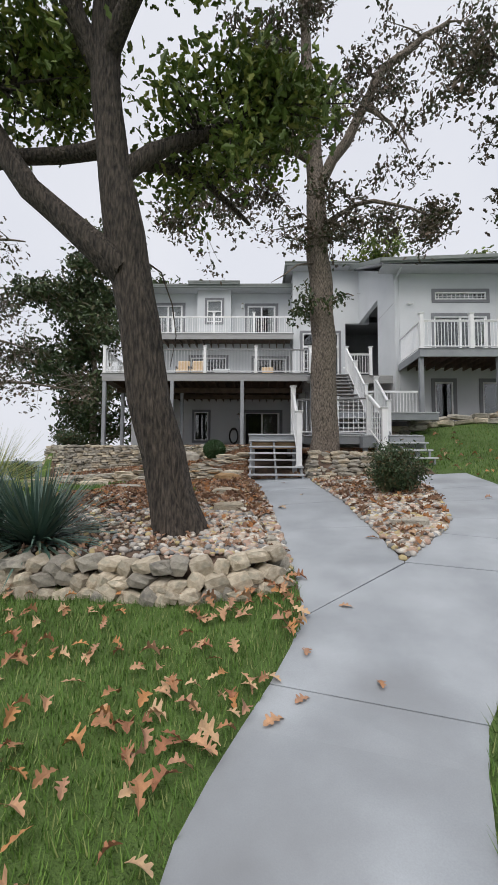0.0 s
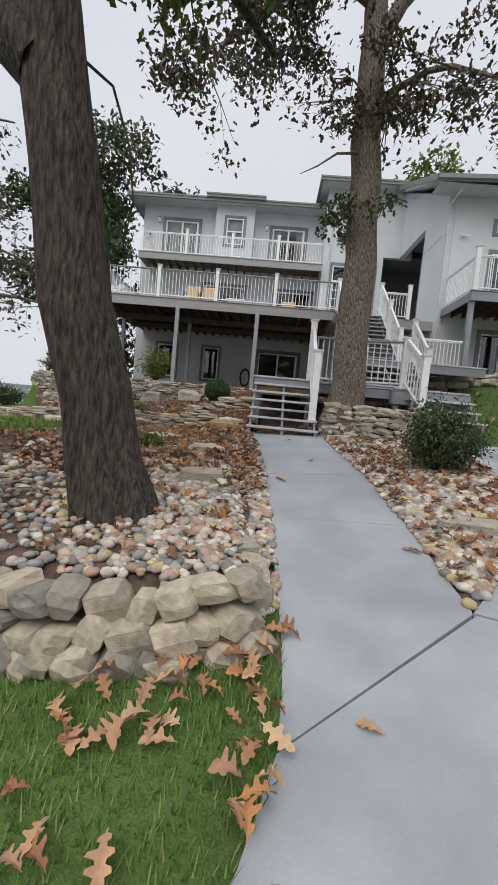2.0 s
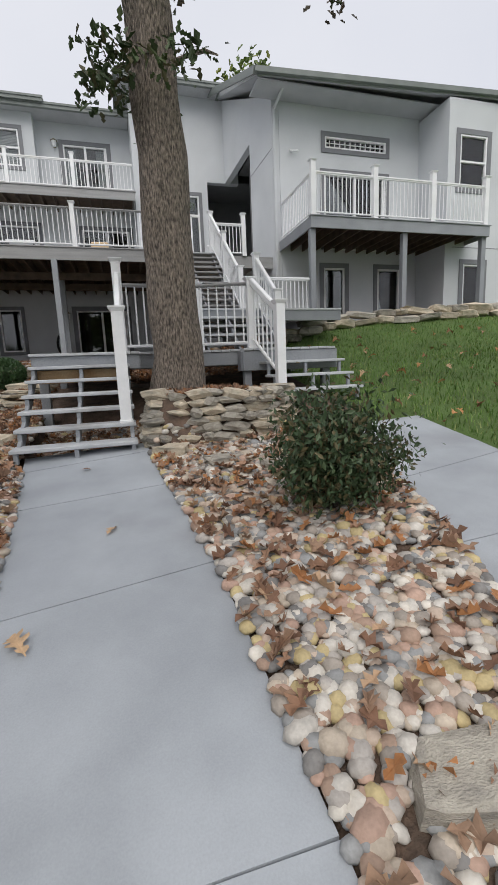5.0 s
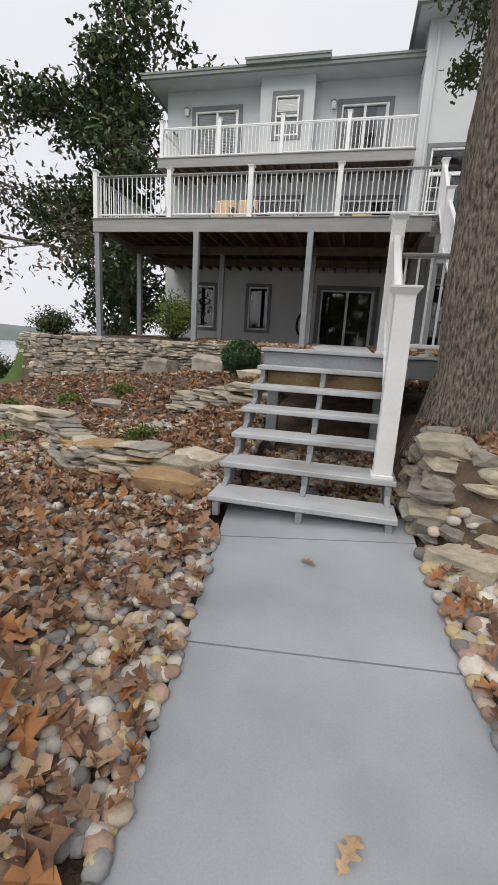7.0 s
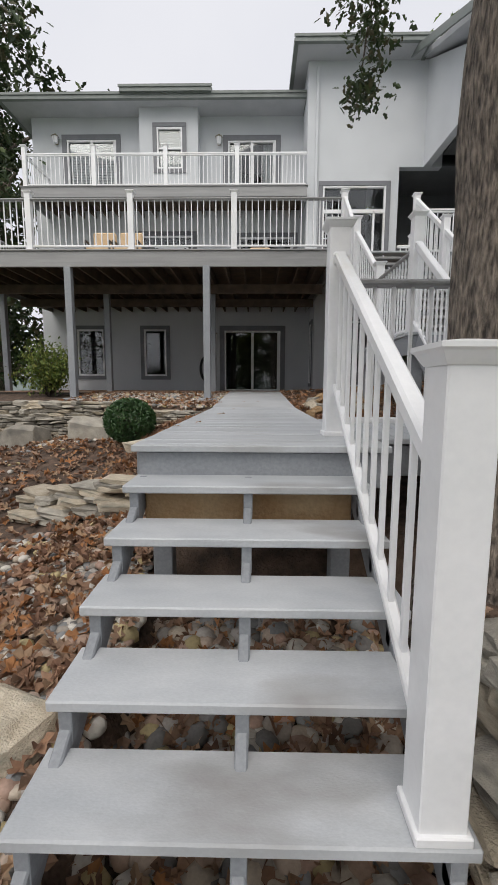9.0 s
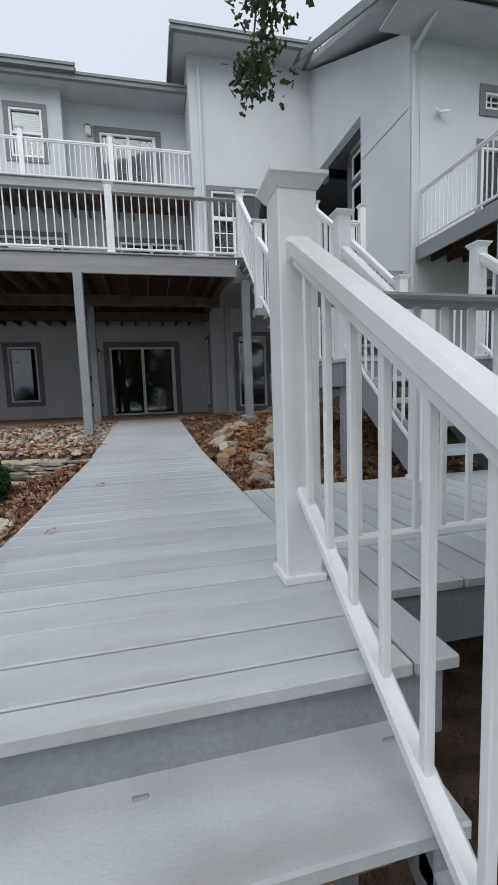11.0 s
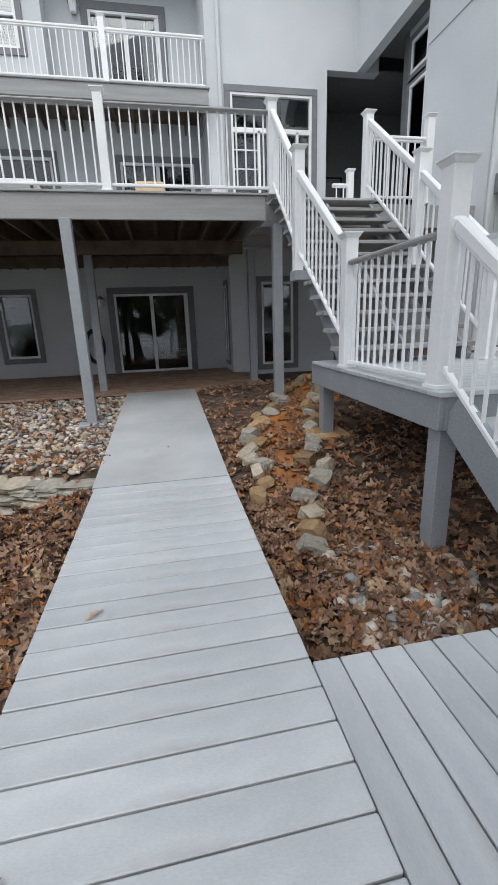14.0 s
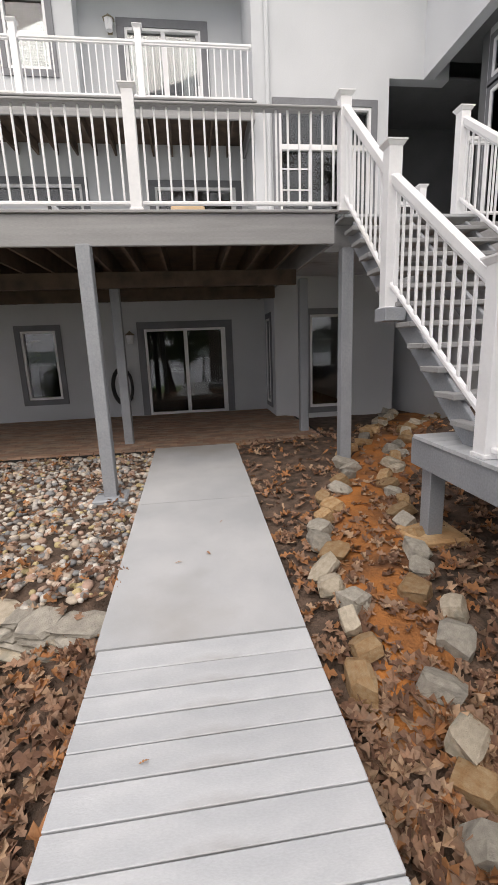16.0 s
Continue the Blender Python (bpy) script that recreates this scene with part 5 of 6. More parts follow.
on_lawn = flat_places(1500, -2.6, 1.1, 0.8, 4.5, (0.09, 0.165), lawn_patch, 0.055, 0.5)
on_lawn += flat_places(260, 4.0, 13.0, 3.0, 14.5, (0.13, 0.2), lambda x, y: zone(x, y) == "lawn", 0.05, 0.5)
on_lawn += flat_places(60, 0.3, 5.0, 1.5, 9.4, (0.1, 0.17), lambda x, y: zone(x, y) == "walk" and rng.random() < 0.2, 0.012, 0.1, pave_z)
for x, y, s in ((1.05, 6.95, 0.2), (1.45, 7.9, 0.13), (0.75, 3.1, 0.14), (1.0, 3.35, 0.13), (0.92, 2.9, 0.12), (1.2, 9.2, 0.1), (2.0, 5.4, 0.16), (0.75, 2.75, 0.15)):
    on_lawn.append(Matrix.Translation((x, y, pave_z(x, y) + 0.012)) @ Matrix.Rotation(rng.uniform(0, 6), 4, "Z") @ Matrix.Diagonal((s, s, s, 1)))
scatter_mesh("fallen_oak_leaves", lv, lf, on_lawn, M_FALLEN, "curled tan and rust oak leaves on grass and concrete", "fallen leaves", False)
qv, qf = plain_leaf()
in_bed = lambda x, y: zone(x, y) == "bed" and not (0.44 < x < 5.0 and 11.3 < y < 13.2)
litter = flat_places(2500, -2.6, 1.0, 4.6, 11.5, (0.07, 0.135), lambda x, y: in_bed(x, y) and (y > 6.4 or rng.random() < 0.3), 0.05, 0.6)
litter += flat_places(2600, -6.5, 0.5, 11.0, 17.0, (0.09, 0.16), in_bed, 0.04, 0.6)
litter += flat_places(450, -1.6, 0.9, 6.2, 9.6, (0.11, 0.18), in_bed, 0.06, 0.6)
litter += flat_places(500, -1.5, 0.6, 9.5, 11.5, (0.09, 0.16), in_bed, 0.05, 0.6)
litter += flat_places(1100, 1.8, 3.7, 4.9, 9.5, (0.08, 0.15), lambda x, y: in_bed(x, y) and rng.random() < (0.75 if y > 7.5 else 0.4), 0.06, 0.6)
litter += flat_places(6500, 1.75, 5.2, 13.2, 21.5, (0.07, 0.14), lambda x, y: in_bed(x, y) and rng.random() < float(np.interp(y, [15, 17, 19], [0.95, 0.6, 0.22])), 0.035, 0.6)
litter += flat_places(900, 1.76, 3.1, 13.22, 15.2, (0.09, 0.16), in_bed, 0.045, 0.6)
litter += flat_places(700, -0.6, 0.44, 11.6, 16.0, (0.09, 0.15), in_bed, 0.045, 0.6)
litter += flat_places(350, 1.95, 3.6, 9.6, 11.6, (0.08, 0.14), in_bed, 0.03, 0.6)
litter += flat_places(500, 0.45, 1.8, 9.7, 11.3, (0.08, 0.14), lambda x, y: True, 0.05, 0.6)
litter += flat_places(500, -3.0, 0.42, 16.3, 20.2, (0.07, 0.13), in_bed, 0.06, 0.6)
litter += flat_places(500, -0.6, 0.44, 11.5, 16.0, (0.08, 0.14), in_bed, 0.04, 0.6)
scatter_mesh("leaf_litter", qv, qf, litter, M_MULCHLEAF, "brown leaf litter lying over the planting beds", "leaf litter", False)
deck_bits = [Matrix.Translation((x, y, DZ + 0.012)) @ Matrix.Rotation(a, 4, "Z") @ Matrix.Diagonal((s, s * 0.6, s * 0.7, 1)) for x, y, a, s in ((0.72, 13.75, 0.7, 0.12), (0.62, 12.6, 1.2, 0.1), (0.5, 12.2, 0.2, 0.08), (0.9, 16.6, 0.3, 0.07), (1.15, 16.7, 2.0, 0.08), (0.8, 14.9, 0.3, 0.05), (1.3, 17.3, 1.0, 0.06))]
for m in deck_bits:
    m.translation.z += max(0.0, 0.045 * (m.translation.y - 15.69))
scatter_mesh("deck_leaves", lv, lf, deck_bits, M_FALLEN, "few curled dead leaves on the grey boards", "fallen leaves", False)


# ---- grass ----
def blades(name, n, x0, x1, y0, y1, h, w, label):
    r = np.random.RandomState(5 + n)
    pts = np.column_stack((r.uniform(x0, x1, n), r.uniform(y0, y1, n)))
    v, f = [], []
    for x, y in pts:
        if zone(x, y) != "lawn":
            continue
        a, hh, lean = r.uniform(0, 6.28), h * r.uniform(0.6, 1.3), r.uniform(0.1, 0.8)
        z, k = ground_z(x, y), len(v)
        c, s = math.cos(a) * w, math.sin(a) * w
        v += [(x - c, y - s, z), (x + c, y + s, z), (x - s / w * hh * lean, y + c / w * hh * lean, z + hh)]
        f.append((k, k + 1, k + 2))
    me = bpy.data.meshes.new(name)
    me.from_pydata(v, [], f)
    tagged(put(name, me, M_GRASS), label, "grass", kind="stuff")


blades("lawn_grass", 60000, -3.2, 2.6, 0.3, 4.8, 0.06, 0.004, "short mown green lawn grass beside the walk")
blades("lawn_grass", 22000, -8.0, -1.5, 2.0, 12.0, 0.08, 0.008, "short mown green lawn grass beyond the bed")
blades("lawn_grass", 45000, 3.8, 15.0, 2.5, 15.4, 0.07, 0.008, "short mown green lawn grass sloping to the wing")


# ---- trees ----
def tube(bm, pts, radii, segs=10, rough=0.0, seed=0):
    rings = []
    a = None
    for i, (p, r) in enumerate(zip(pts, radii)):
        d = (pts[min(i + 1, len(pts) - 1)] - pts[max(i - 1, 0)]).normalized()
        a = d.orthogonal().normalized() if a is None else (a - d * a.dot(d)).normalized()
        b = d.cross(a)
        ring = []
        for k in range(segs):
            t = 2 * math.pi * k / segs
            u = a * math.cos(t) + b * math.sin(t)
            rr = r * (1 + rough * (noise.noise((u.x * 4 + seed, u.y * 4, p.z * 0.7)) + (0.5 if k % 2 else -0.5) * 0.35))
            ring.append(bm.verts.new(p + u * rr))
        rings.append(ring)
    for a, b in zip(rings, rings[1:]):
        for k in range(segs):
            bm.faces.new((a[k], a[(k + 1) % segs], b[(k + 1) % segs], b[k]))
    bm.faces.new(rings[-1])


def bend(pts, step=0.35, wob=0.04, seed=0):
    """A wavering line through the given points with its radii: rows of x, y, z, r."""
    out, rad = [], []
    P = [Vector(p[:3]) for p in pts]
    for i in range(len(P) - 1):
        n = max(1, int((P[i + 1] - P[i]).length / step))
        for k in range(n + (i == len(P) - 2)):
            t = k / n
            p0, p1, p2, p3 = P[max(i - 1, 0)], P[i], P[i + 1], P[min(i + 2, len(P) - 1)]
            q = 0.5 * ((2 * p1) + (p2 - p0) * t + (2 * p0 - 5 * p1 + 4 * p2 - p3) * t * t + (3 * p1 - p0 - 3 * p2 + p3) * t ** 3)
            q += Vector((noise.noise(q * 1.3 + Vector((seed, 0, 0))), noise.noise(q * 1.3 + Vector((0, seed, 0))), 0)) * wob
            out.append(q)
            rad.append(pts[i][3] + (pts[i + 1][3] - pts[i][3]) * t)
    return out, rad


def tree(name, label, limbs, twigs, leaf, spread, mat_bark, mat_leaf, seed, density, segs=10, clump=0.4, drop=0.0, per=30):
    """A tree: limbs as rows of x, y, z, r (the trunk first); twigs with leaf clumps grow from the thin limbs."""
    r = random.Random(seed)
    x, y, z = limbs[0][0][:3]
    o = thing(name, (x, y, z), label, "tree")
    bm = bmesh.new()
    sites = []
    for i, l in enumerate(limbs):
        pts, rad = bend(l, 0.3 if i == 0 else 0.35, 0.05 if i == 0 else 0.12, seed + i)
        tube(bm, pts, rad, 28 if i == 0 and segs > 8 else segs, 0.16 if i == 0 else 0.08, seed)
        sites += [(p, q) for p, q, k in zip(pts, rad, range(len(pts))) if q < spread[1] and p.z > z + spread[2]]
    me = mesh_of(bm, "trunk", True)
    put("trunk", me, mat_bark, o)
    bm = bmesh.new()
    centres = []
    for _ in range(twigs):
        if not sites:
            break
        p, q = r.choice(sites)
        d = Vector((r.uniform(-1, 1), r.uniform(-1, 1), r.uniform(-0.5, 0.8) - drop)).normalized()
        length = r.uniform(0.5, 1.0) * spread[0]
        mid = p + d * length * 0.5 + Vector((0, 0, r.uniform(-0.1, 0.15)))
        tip = p + d * length + Vector((r.uniform(-0.2, 0.2), r.uniform(-0.2, 0.2), -0.1 * length - drop * 0.3))
        rr = min(q * 0.6, 0.03)
        tube(bm, [p, mid, tip], [rr, rr * 0.6, rr * 0.25], 5)
        centres += [tip, mid.lerp(tip, 0.5)]
        for _k in range(2):
            side_tip = mid.lerp(tip, r.random()) + Vector((r.uniform(-1, 1), r.uniform(-1, 1), r.uniform(-0.8, 0.5))) * 0.35 * spread[0]
            tube(bm, [mid, mid.lerp(side_tip, 0.5), side_tip], [rr * 0.5, rr * 0.35, rr * 0.15], 4)
            centres.append(side_tip)
    put("twigs", mesh_of(bm, "twigs", True), mat_bark, o)
    v, f = [], []
    for c in centres:
        if r.random() > density:
            continue
        for _ in range(r.randint(per // 2, per)):
            p = c + Vector((r.gauss(0, 1), r.gauss(0, 1), r.gauss(0, 0.7))) * clump
            s = leaf * r.uniform(0.6, 1.3)
            e = Euler((r.uniform(-1.2, 1.2), r.uniform(-1.2, 1.2), r.uniform(0, 6.3))).to_matrix()
            k = len(v)
            for q in ((-0.5, 0, 0), (-0.1, -0.26, 0.08), (0.15, -0.12, 0.03), (0.3, -0.24, 0.08), (0.5, 0, -0.05), (0.3, 0.24, 0.08), (0.15, 0.12, 0.03), (-0.1, 0.26, 0.08)):
                v.append(tuple(p + e @ (Vector(q) * s)))
            f += [(k, k + 1, k + 2), (k + 2, k + 3, k + 4), (k + 4, k + 5, k + 6), (k + 6, k + 7, k), (k, k + 2, k + 4, k + 6)]
    if v:
        me = bpy.data.meshes.new("leaves")
        me.from_pydata(v, [], f)
        put("leaves", me, mat_leaf, o)
    return o


tree("oak_tree", "large dark oak with furrowed bark in the stone bed", [
    [(-0.22, 5.38, 1.5, 0.437), (-0.25, 5.38, 1.8, 0.328), (-0.36, 5.37, 2.2, 0.269), (-0.62, 5.35, 3.4, 0.234), (-0.82, 5.32, 4.6, 0.226), (-0.97, 5.3, 5.4, 0.234), (-1.12, 5.25, 6.4, 0.187), (-1.22, 5.2, 7.9, 0.156), (-1.1, 5.3, 9.5, 0.109), (-0.9, 5.4, 11.5, 0.039)],
    [(-0.9, 5.29, 4.95, 0.21), (-1.28, 5.25, 5.25, 0.175), (-1.81, 5.25, 5.67, 0.155), (-2.36, 5.25, 6.32, 0.14), (-2.81, 5.2, 7.04, 0.12), (-3.6, 5.0, 8.6, 0.05)],
    [(-1.1, 5.3, 6.55, 0.13), (-1.5, 5.4, 6.56, 0.11), (-2.29, 5.42, 6.5, 0.1), (-3.06, 5.4, 6.28, 0.085), (-3.57, 5.4, 6.05, 0.065), (-4.3, 5.4, 6.4, 0.03)],
    [(-3.5, 5.4, 6.1, 0.04), (-3.7, 5.5, 5.6, 0.02), (-3.8, 5.5, 5.2, 0.01)],
    [(-1.1, 5.3, 6.3, 0.1), (-0.7, 5.9, 6.7, 0.08), (-0.1, 6.6, 6.9, 0.06), (0.5, 7.2, 6.7, 0.03)],
    [(-2.8, 5.2, 7.0, 0.09), (-2.4, 5.6, 7.8, 0.06), (-1.9, 6.0, 8.4, 0.03)],
    [(-1.1, 5.25, 6.1, 0.13), (-0.4, 5.6, 6.8, 0.1), (0.3, 5.9, 7.3, 0.08), (1.2, 6.2, 8.0, 0.04)],
    [(-1.2, 5.2, 7.4, 0.15), (-1.7, 5.0, 8.4, 0.11), (-2.0, 4.6, 9.6, 0.05)],
    [(-1.2, 5.2, 7.6, 0.14), (-0.6, 4.9, 8.4, 0.1), (0.2, 4.6, 9.0, 0.05)],
    [(-0.9, 5.5, 5.3, 0.014), (-0.6, 5.65, 5.1, 0.011), (-0.42, 5.75, 4.7, 0.009), (-0.36, 5.8, 4.3, 0.007), (-0.42, 5.8, 3.9, 0.003)],
], 185, 0.14, (0.9, 0.095, 5.4), M_BARK, M_LEAFY, 3, 0.75, clump=0.2, per=34)
tree("oak_tree", "tall grey-barked oak with bronze leaves beside the deck", [
    [(2.33, 10.9, 2.6, 0.46), (2.33, 10.9, 2.95, 0.38), (2.33, 10.9, 3.4, 0.33), (2.33, 10.88, 4.9, 0.305), (2.31, 10.86, 6.8, 0.28), (2.2, 10.85, 8.0, 0.265), (2.12, 10.85, 10.7, 0.2), (1.9, 10.85, 13.6, 0.13), (1.7, 10.9, 16.6, 0.05)],
    [(2.2, 10.85, 9.8, 0.15), (2.9, 10.8, 11.0, 0.13), (3.6, 10.7, 12.3, 0.11), (4.2, 10.7, 13.2, 0.1), (5.6, 10.7, 14.2, 0.05)],
    [(2.15, 10.85, 10.5, 0.13), (1.6, 10.75, 10.75, 0.11), (0.7, 10.7, 10.85, 0.09), (0.1, 10.5, 9.9, 0.06), (-0.5, 10.3, 9.3, 0.04), (-0.9, 10.1, 8.3, 0.015)],
    [(2.25, 10.8, 8.7, 0.075), (3.1, 10.6, 9.2, 0.055), (3.9, 10.4, 9.1, 0.04), (4.7, 10.2, 8.7, 0.02)],
    [(2.1, 10.85, 11.9, 0.11), (1.6, 11.0, 13.1, 0.08), (0.4, 11.0, 14.3, 0.04)],
    [(0.8, 10.7, 10.8, 0.06), (0.2, 10.9, 11.6, 0.045), (-0.6, 11.0, 12.0, 0.02)],
    [(3.4, 10.7, 11.9, 0.07), (3.9, 10.4, 11.2, 0.04), (4.3, 10.2, 10.3, 0.015)],
    [(2.2, 10.75, 7.8, 0.03), (1.7, 10.5, 7.6, 0.022), (1.3, 10.3, 7.25, 0.014), (1.0, 10.1, 7.0, 0.006)],
], 125, 0.13, (1.2, 0.12, 5.4), M_BARK2, M_LEAFB, 5, 0.8, clump=0.18, drop=0.2, per=46)
tree("oak_branch", "hanging leafy oak twig over the deck", [
    [(2.2, 10.9, 11.4, 0.05), (2.6, 12.5, 11.0, 0.04), (2.8, 15.0, 10.2, 0.025), (2.85, 16.2, 9.5, 0.015), (2.83, 16.7, 8.7, 0.008)],
    [(2.3, 10.8, 6.9, 0.03), (2.0, 10.6, 6.7, 0.02), (1.9, 10.5, 6.6, 0.01)],
    [(2.3, 10.8, 6.8, 0.03), (2.9, 10.6, 6.9, 0.02), (3.05, 10.5, 6.8, 0.01)],
], 16, 0.13, (0.4, 0.018, -20), M_BARK2, M_LEAF, 8, 0.9, 6, 0.13, 0.3, 24)
tree("oak_tree", "dark oak on the lawn with overhanging bronze boughs", [
    [(9.03, 9.28, 2.5, 0.5), (9.03, 9.28, 3.0, 0.36), (9.03, 9.28, 5.0, 0.31), (9.0, 9.28, 8.0, 0.27), (8.9, 9.3, 11.0, 0.16), (8.8, 9.4, 14.0, 0.05)],
    [(9.0, 9.28, 6.6, 0.1), (8.0, 8.9, 7.3, 0.08), (6.9, 8.5, 7.6, 0.06), (5.6, 8.1, 7.9, 0.03)],
    [(9.0, 9.28, 7.4, 0.11), (7.8, 8.6, 8.4, 0.09), (6.4, 8.0, 9.2, 0.07), (4.8, 7.4, 9.8, 0.03)],
    [(9.0, 9.28, 5.8, 0.07), (8.2, 9.0, 6.0, 0.05), (7.4, 9.0, 5.9, 0.025)],
    [(9.0, 9.28, 7.8, 0.12), (10.0, 8.8, 9.0, 0.09), (11.4, 8.4, 9.8, 0.04)],
], 80, 0.12, (1.0, 0.1, 2.9), M_BARK, M_LEAFB, 9, 0.85, clump=0.17, drop=0.25, per=44)


def wild_tree(x, y, h, r, seed, mat_leaf, twigs, leaf, label, bark=M_BARK2, dens=0.85, crown=0.3):
    g = random.Random(seed)
    z = ground_z(x, y) - 0.2
    limbs = [[(x, y, z, r * 1.4), (x, y, z + 0.5, r), (x + 0.1, y, z + h * 0.4, r * 0.8), (x + g.uniform(-0.4, 0.4), y, z + h * 0.75, r * 0.4), (x, y, z + h, 0.03)]]
    for k in range(11):
        t = crown + (0.9 - crown) * k / 11
        a = k * 2.4 + g.uniform(-0.4, 0.4)
        ln = h * 0.42 * (1 - 0.55 * t) * g.uniform(0.8, 1.2)
        b = Vector((x, y, z + h * t))
        m_ = b + Vector((math.cos(a) * ln * 0.5, math.sin(a) * ln * 0.5, ln * 0.25))
        e = b + Vector((math.cos(a) * ln, math.sin(a) * ln, ln * 0.3 + g.uniform(-0.5, 0.5)))
        limbs.append([(*b, r * 0.4 * (1 - 0.5 * t)), (*m_, r * 0.22), (*e, 0.03)])
    tree("tree", label, limbs, twigs, leaf, (h * 0.13, 0.14, h * crown * 0.8), bark, mat_leaf, seed, dens, 6, h * 0.026, 0, 34)


wild_tree(-9.6, 26.5, 15.0, 0.25, 21, M_LEAF, 210, 0.32, "dense green oak standing behind the deck", crown=0.12)
wild_tree(-13.3, 17.0, 15.0, 0.32, 23, M_LEAFB, 120, 0.2, "thinning bronze oak on the lawn by the lake", dens=0.65)
wild_tree(-14.3, 16.8, 15.5, 0.28, 24, M_LEAFB, 105, 0.2, "thinning bronze oak on the lawn by the lake", dens=0.65)
wild_tree(30.0, 34.0, 13.0, 0.3, 26, M_LEAF, 130, 0.5, "green tree behind the neighbouring houses")
wild_tree(22.0, 40.0, 17.0, 0.3, 27, M_LEAFY, 130, 0.5, "yellow-green tree behind the wing", crown=0.4)
wild_tree(10.0, 38.0, 18.0, 0.3, 28, M_LEAFY, 100, 0.45, "yellow-green tree rising behind the roof", crown=0.5)
wild_tree(-3.0, 40.0, 16.0, 0.3, 29, M_LEAFY, 90, 0.45, "yellow-green tree rising behind the roof", crown=0.5)
wild_tree(38.0, 46.0, 15.0, 0.3, 30, M_LEAF, 130, 0.5, "green tree behind the neighbouring houses")
# never in view: added behind the camera for the house glass to reflect
for i, (x, y) in enumerate(((-5, -13), (5, -14), (0, -20))):
    wild_tree(x, y, 13.0, 0.3, 40 + i, M_LEAF, 70, 0.4, "green oak across the lawn below the walk")


# ---- shrubs ----
def shrub(name, label, x, y, h, w, n, leaf, mat, seed, round_=False, twig=True):
    r = random.Random(seed)
    z = ground_z(x, y)
    o = thing(name, (x, y, z), label, "shrub")
    bm = bmesh.new()
    v, f = [], []
    for k in range(60 if twig else 24):
        a, b = r.uniform(0, 6.28), r.uniform(0.1, 1.0)
        d = Vector((math.cos(a) * b * w, math.sin(a) * b * w, h * r.uniform(0.55, 1.0) * (1 - 0.35 * b * b)))
        base = Vector((x, y, z - 0.03))
        tube(bm, [base, base + d * 0.5 + Vector((0, 0, 0.05)), base + d * 0.96], [0.012, 0.008, 0.003], 4)
        for _ in range(n // 60):
            t = r.uniform(0.35, 1.0) if not round_ else r.uniform(0.75, 1.0)
            p = base + d * t + Vector((r.gauss(0, 1), r.gauss(0, 1), r.gauss(0, 1))) * 0.07 * w * 2
            if p.z < z + 0.02:
                continue
            if round_:
                q = Vector((r.gauss(0, 1), r.gauss(0, 1), r.gauss(0, 1))).normalized()
                p = Vector((x, y, z + h * 0.5)) + Vector((q.x * w, q.y * w, q.z * h * 0.5)) * r.uniform(0.82, 1.03)
            s = leaf * r.uniform(0.6, 1.3)
            e = Euler((r.uniform(-1.4, 1.4), r.uniform(-1.4, 1.4), r.uniform(0, 6.3))).to_matrix()
            i = len(v)
            for q in ((-0.5, 0, 0), (0, -0.22, 0.06), (0.5, 0, 0), (0, 0.22, 0.06)):
                v.append(tuple(p + e @ (Vector(q) * s)))
            f.append((i, i + 1, i + 2, i + 3))
    put("twigs", mesh_of(bm, "twigs", True), M_BARK, o)
    me = bpy.data.meshes.new("leaves")
    me.from_pydata(v, [], f)
    put("leaves", me, mat, o)


shrub("shrub", "loose dark green shrub among river stones", 2.98, 7.6, 0.95, 0.54, 10000, 0.055, M_SHRUB, 1)
shrub("boxwood", "clipped round boxwood below the terrace wall", -0.85, 15.5, 0.7, 0.39, 7000, 0.055, M_BOX, 2, True)
shrub("forsythia", "loose yellow-green bush by the deck post", -3.75, 18.9, 1.45, 0.75, 4200, 0.09, M_LEAFY, 3)
shrub("shrub", "low dark shrub on the terrace", -7.4, 18.4, 0.8, 0.7, 3000, 0.09, M_SHRUB, 4)
shrub("shrub", "low dark shrub on the terrace", -9.0, 17.6, 0.8, 0.7, 3000, 0.09, M_SHRUB, 5)
for i, (x, y) in enumerate(((-0.9, 11.3), (-3.6, 13.8), (-2.9, 14.4), (-4.6, 13.4), (-0.6, 7.3))):
    shrub("groundcover", "small green clump of groundcover among stones", x, y, 0.22, 0.3, 1200, 0.05, M_LEAFY, 10 + i)


def spiky(name, label, x, y, n, length, width, mat, seed, droop=0.35, category="plant"):
    """A clump of long tapering blades."""
    r = random.Random(seed)
    z = ground_z(x, y)
    v, f = [], []
    for _ in range(n):
        a, up = r.uniform(0, 6.28), r.uniform(0.1, 1.35)
        l, w = length * r.uniform(0.7, 1.1), width * r.uniform(0.7, 1.2)
        d, s = Vector((math.cos(a), math.sin(a), 0)), Vector((-math.sin(a), math.cos(a), 0))
        p, k = Vector((x, y, z)) + d * r.uniform(0, 0.12), len(v)
        for i in range(5):
            t = i / 4
            q = p + d * (l * t * math.cos(up)) + Vector((0, 0, l * (t * math.sin(up) - droop * t * t * (1.2 - math.sin(up)))))
            q.z = max(q.z, z - 0.25)
            hw = w * (1 - t) ** 0.6 * 0.5 + 0.0005
            v += [tuple(q - s * hw), tuple(q + s * hw + Vector((0, 0, 0.004)))]
        for i in range(4):
            f.append((k + 2 * i, k + 2 * i + 1, k + 2 * i + 3, k + 2 * i + 2))
    me = bpy.data.meshes.new(name)
    me.from_pydata(v, [], f)
    tagged(put(name, me, mat), label, category)


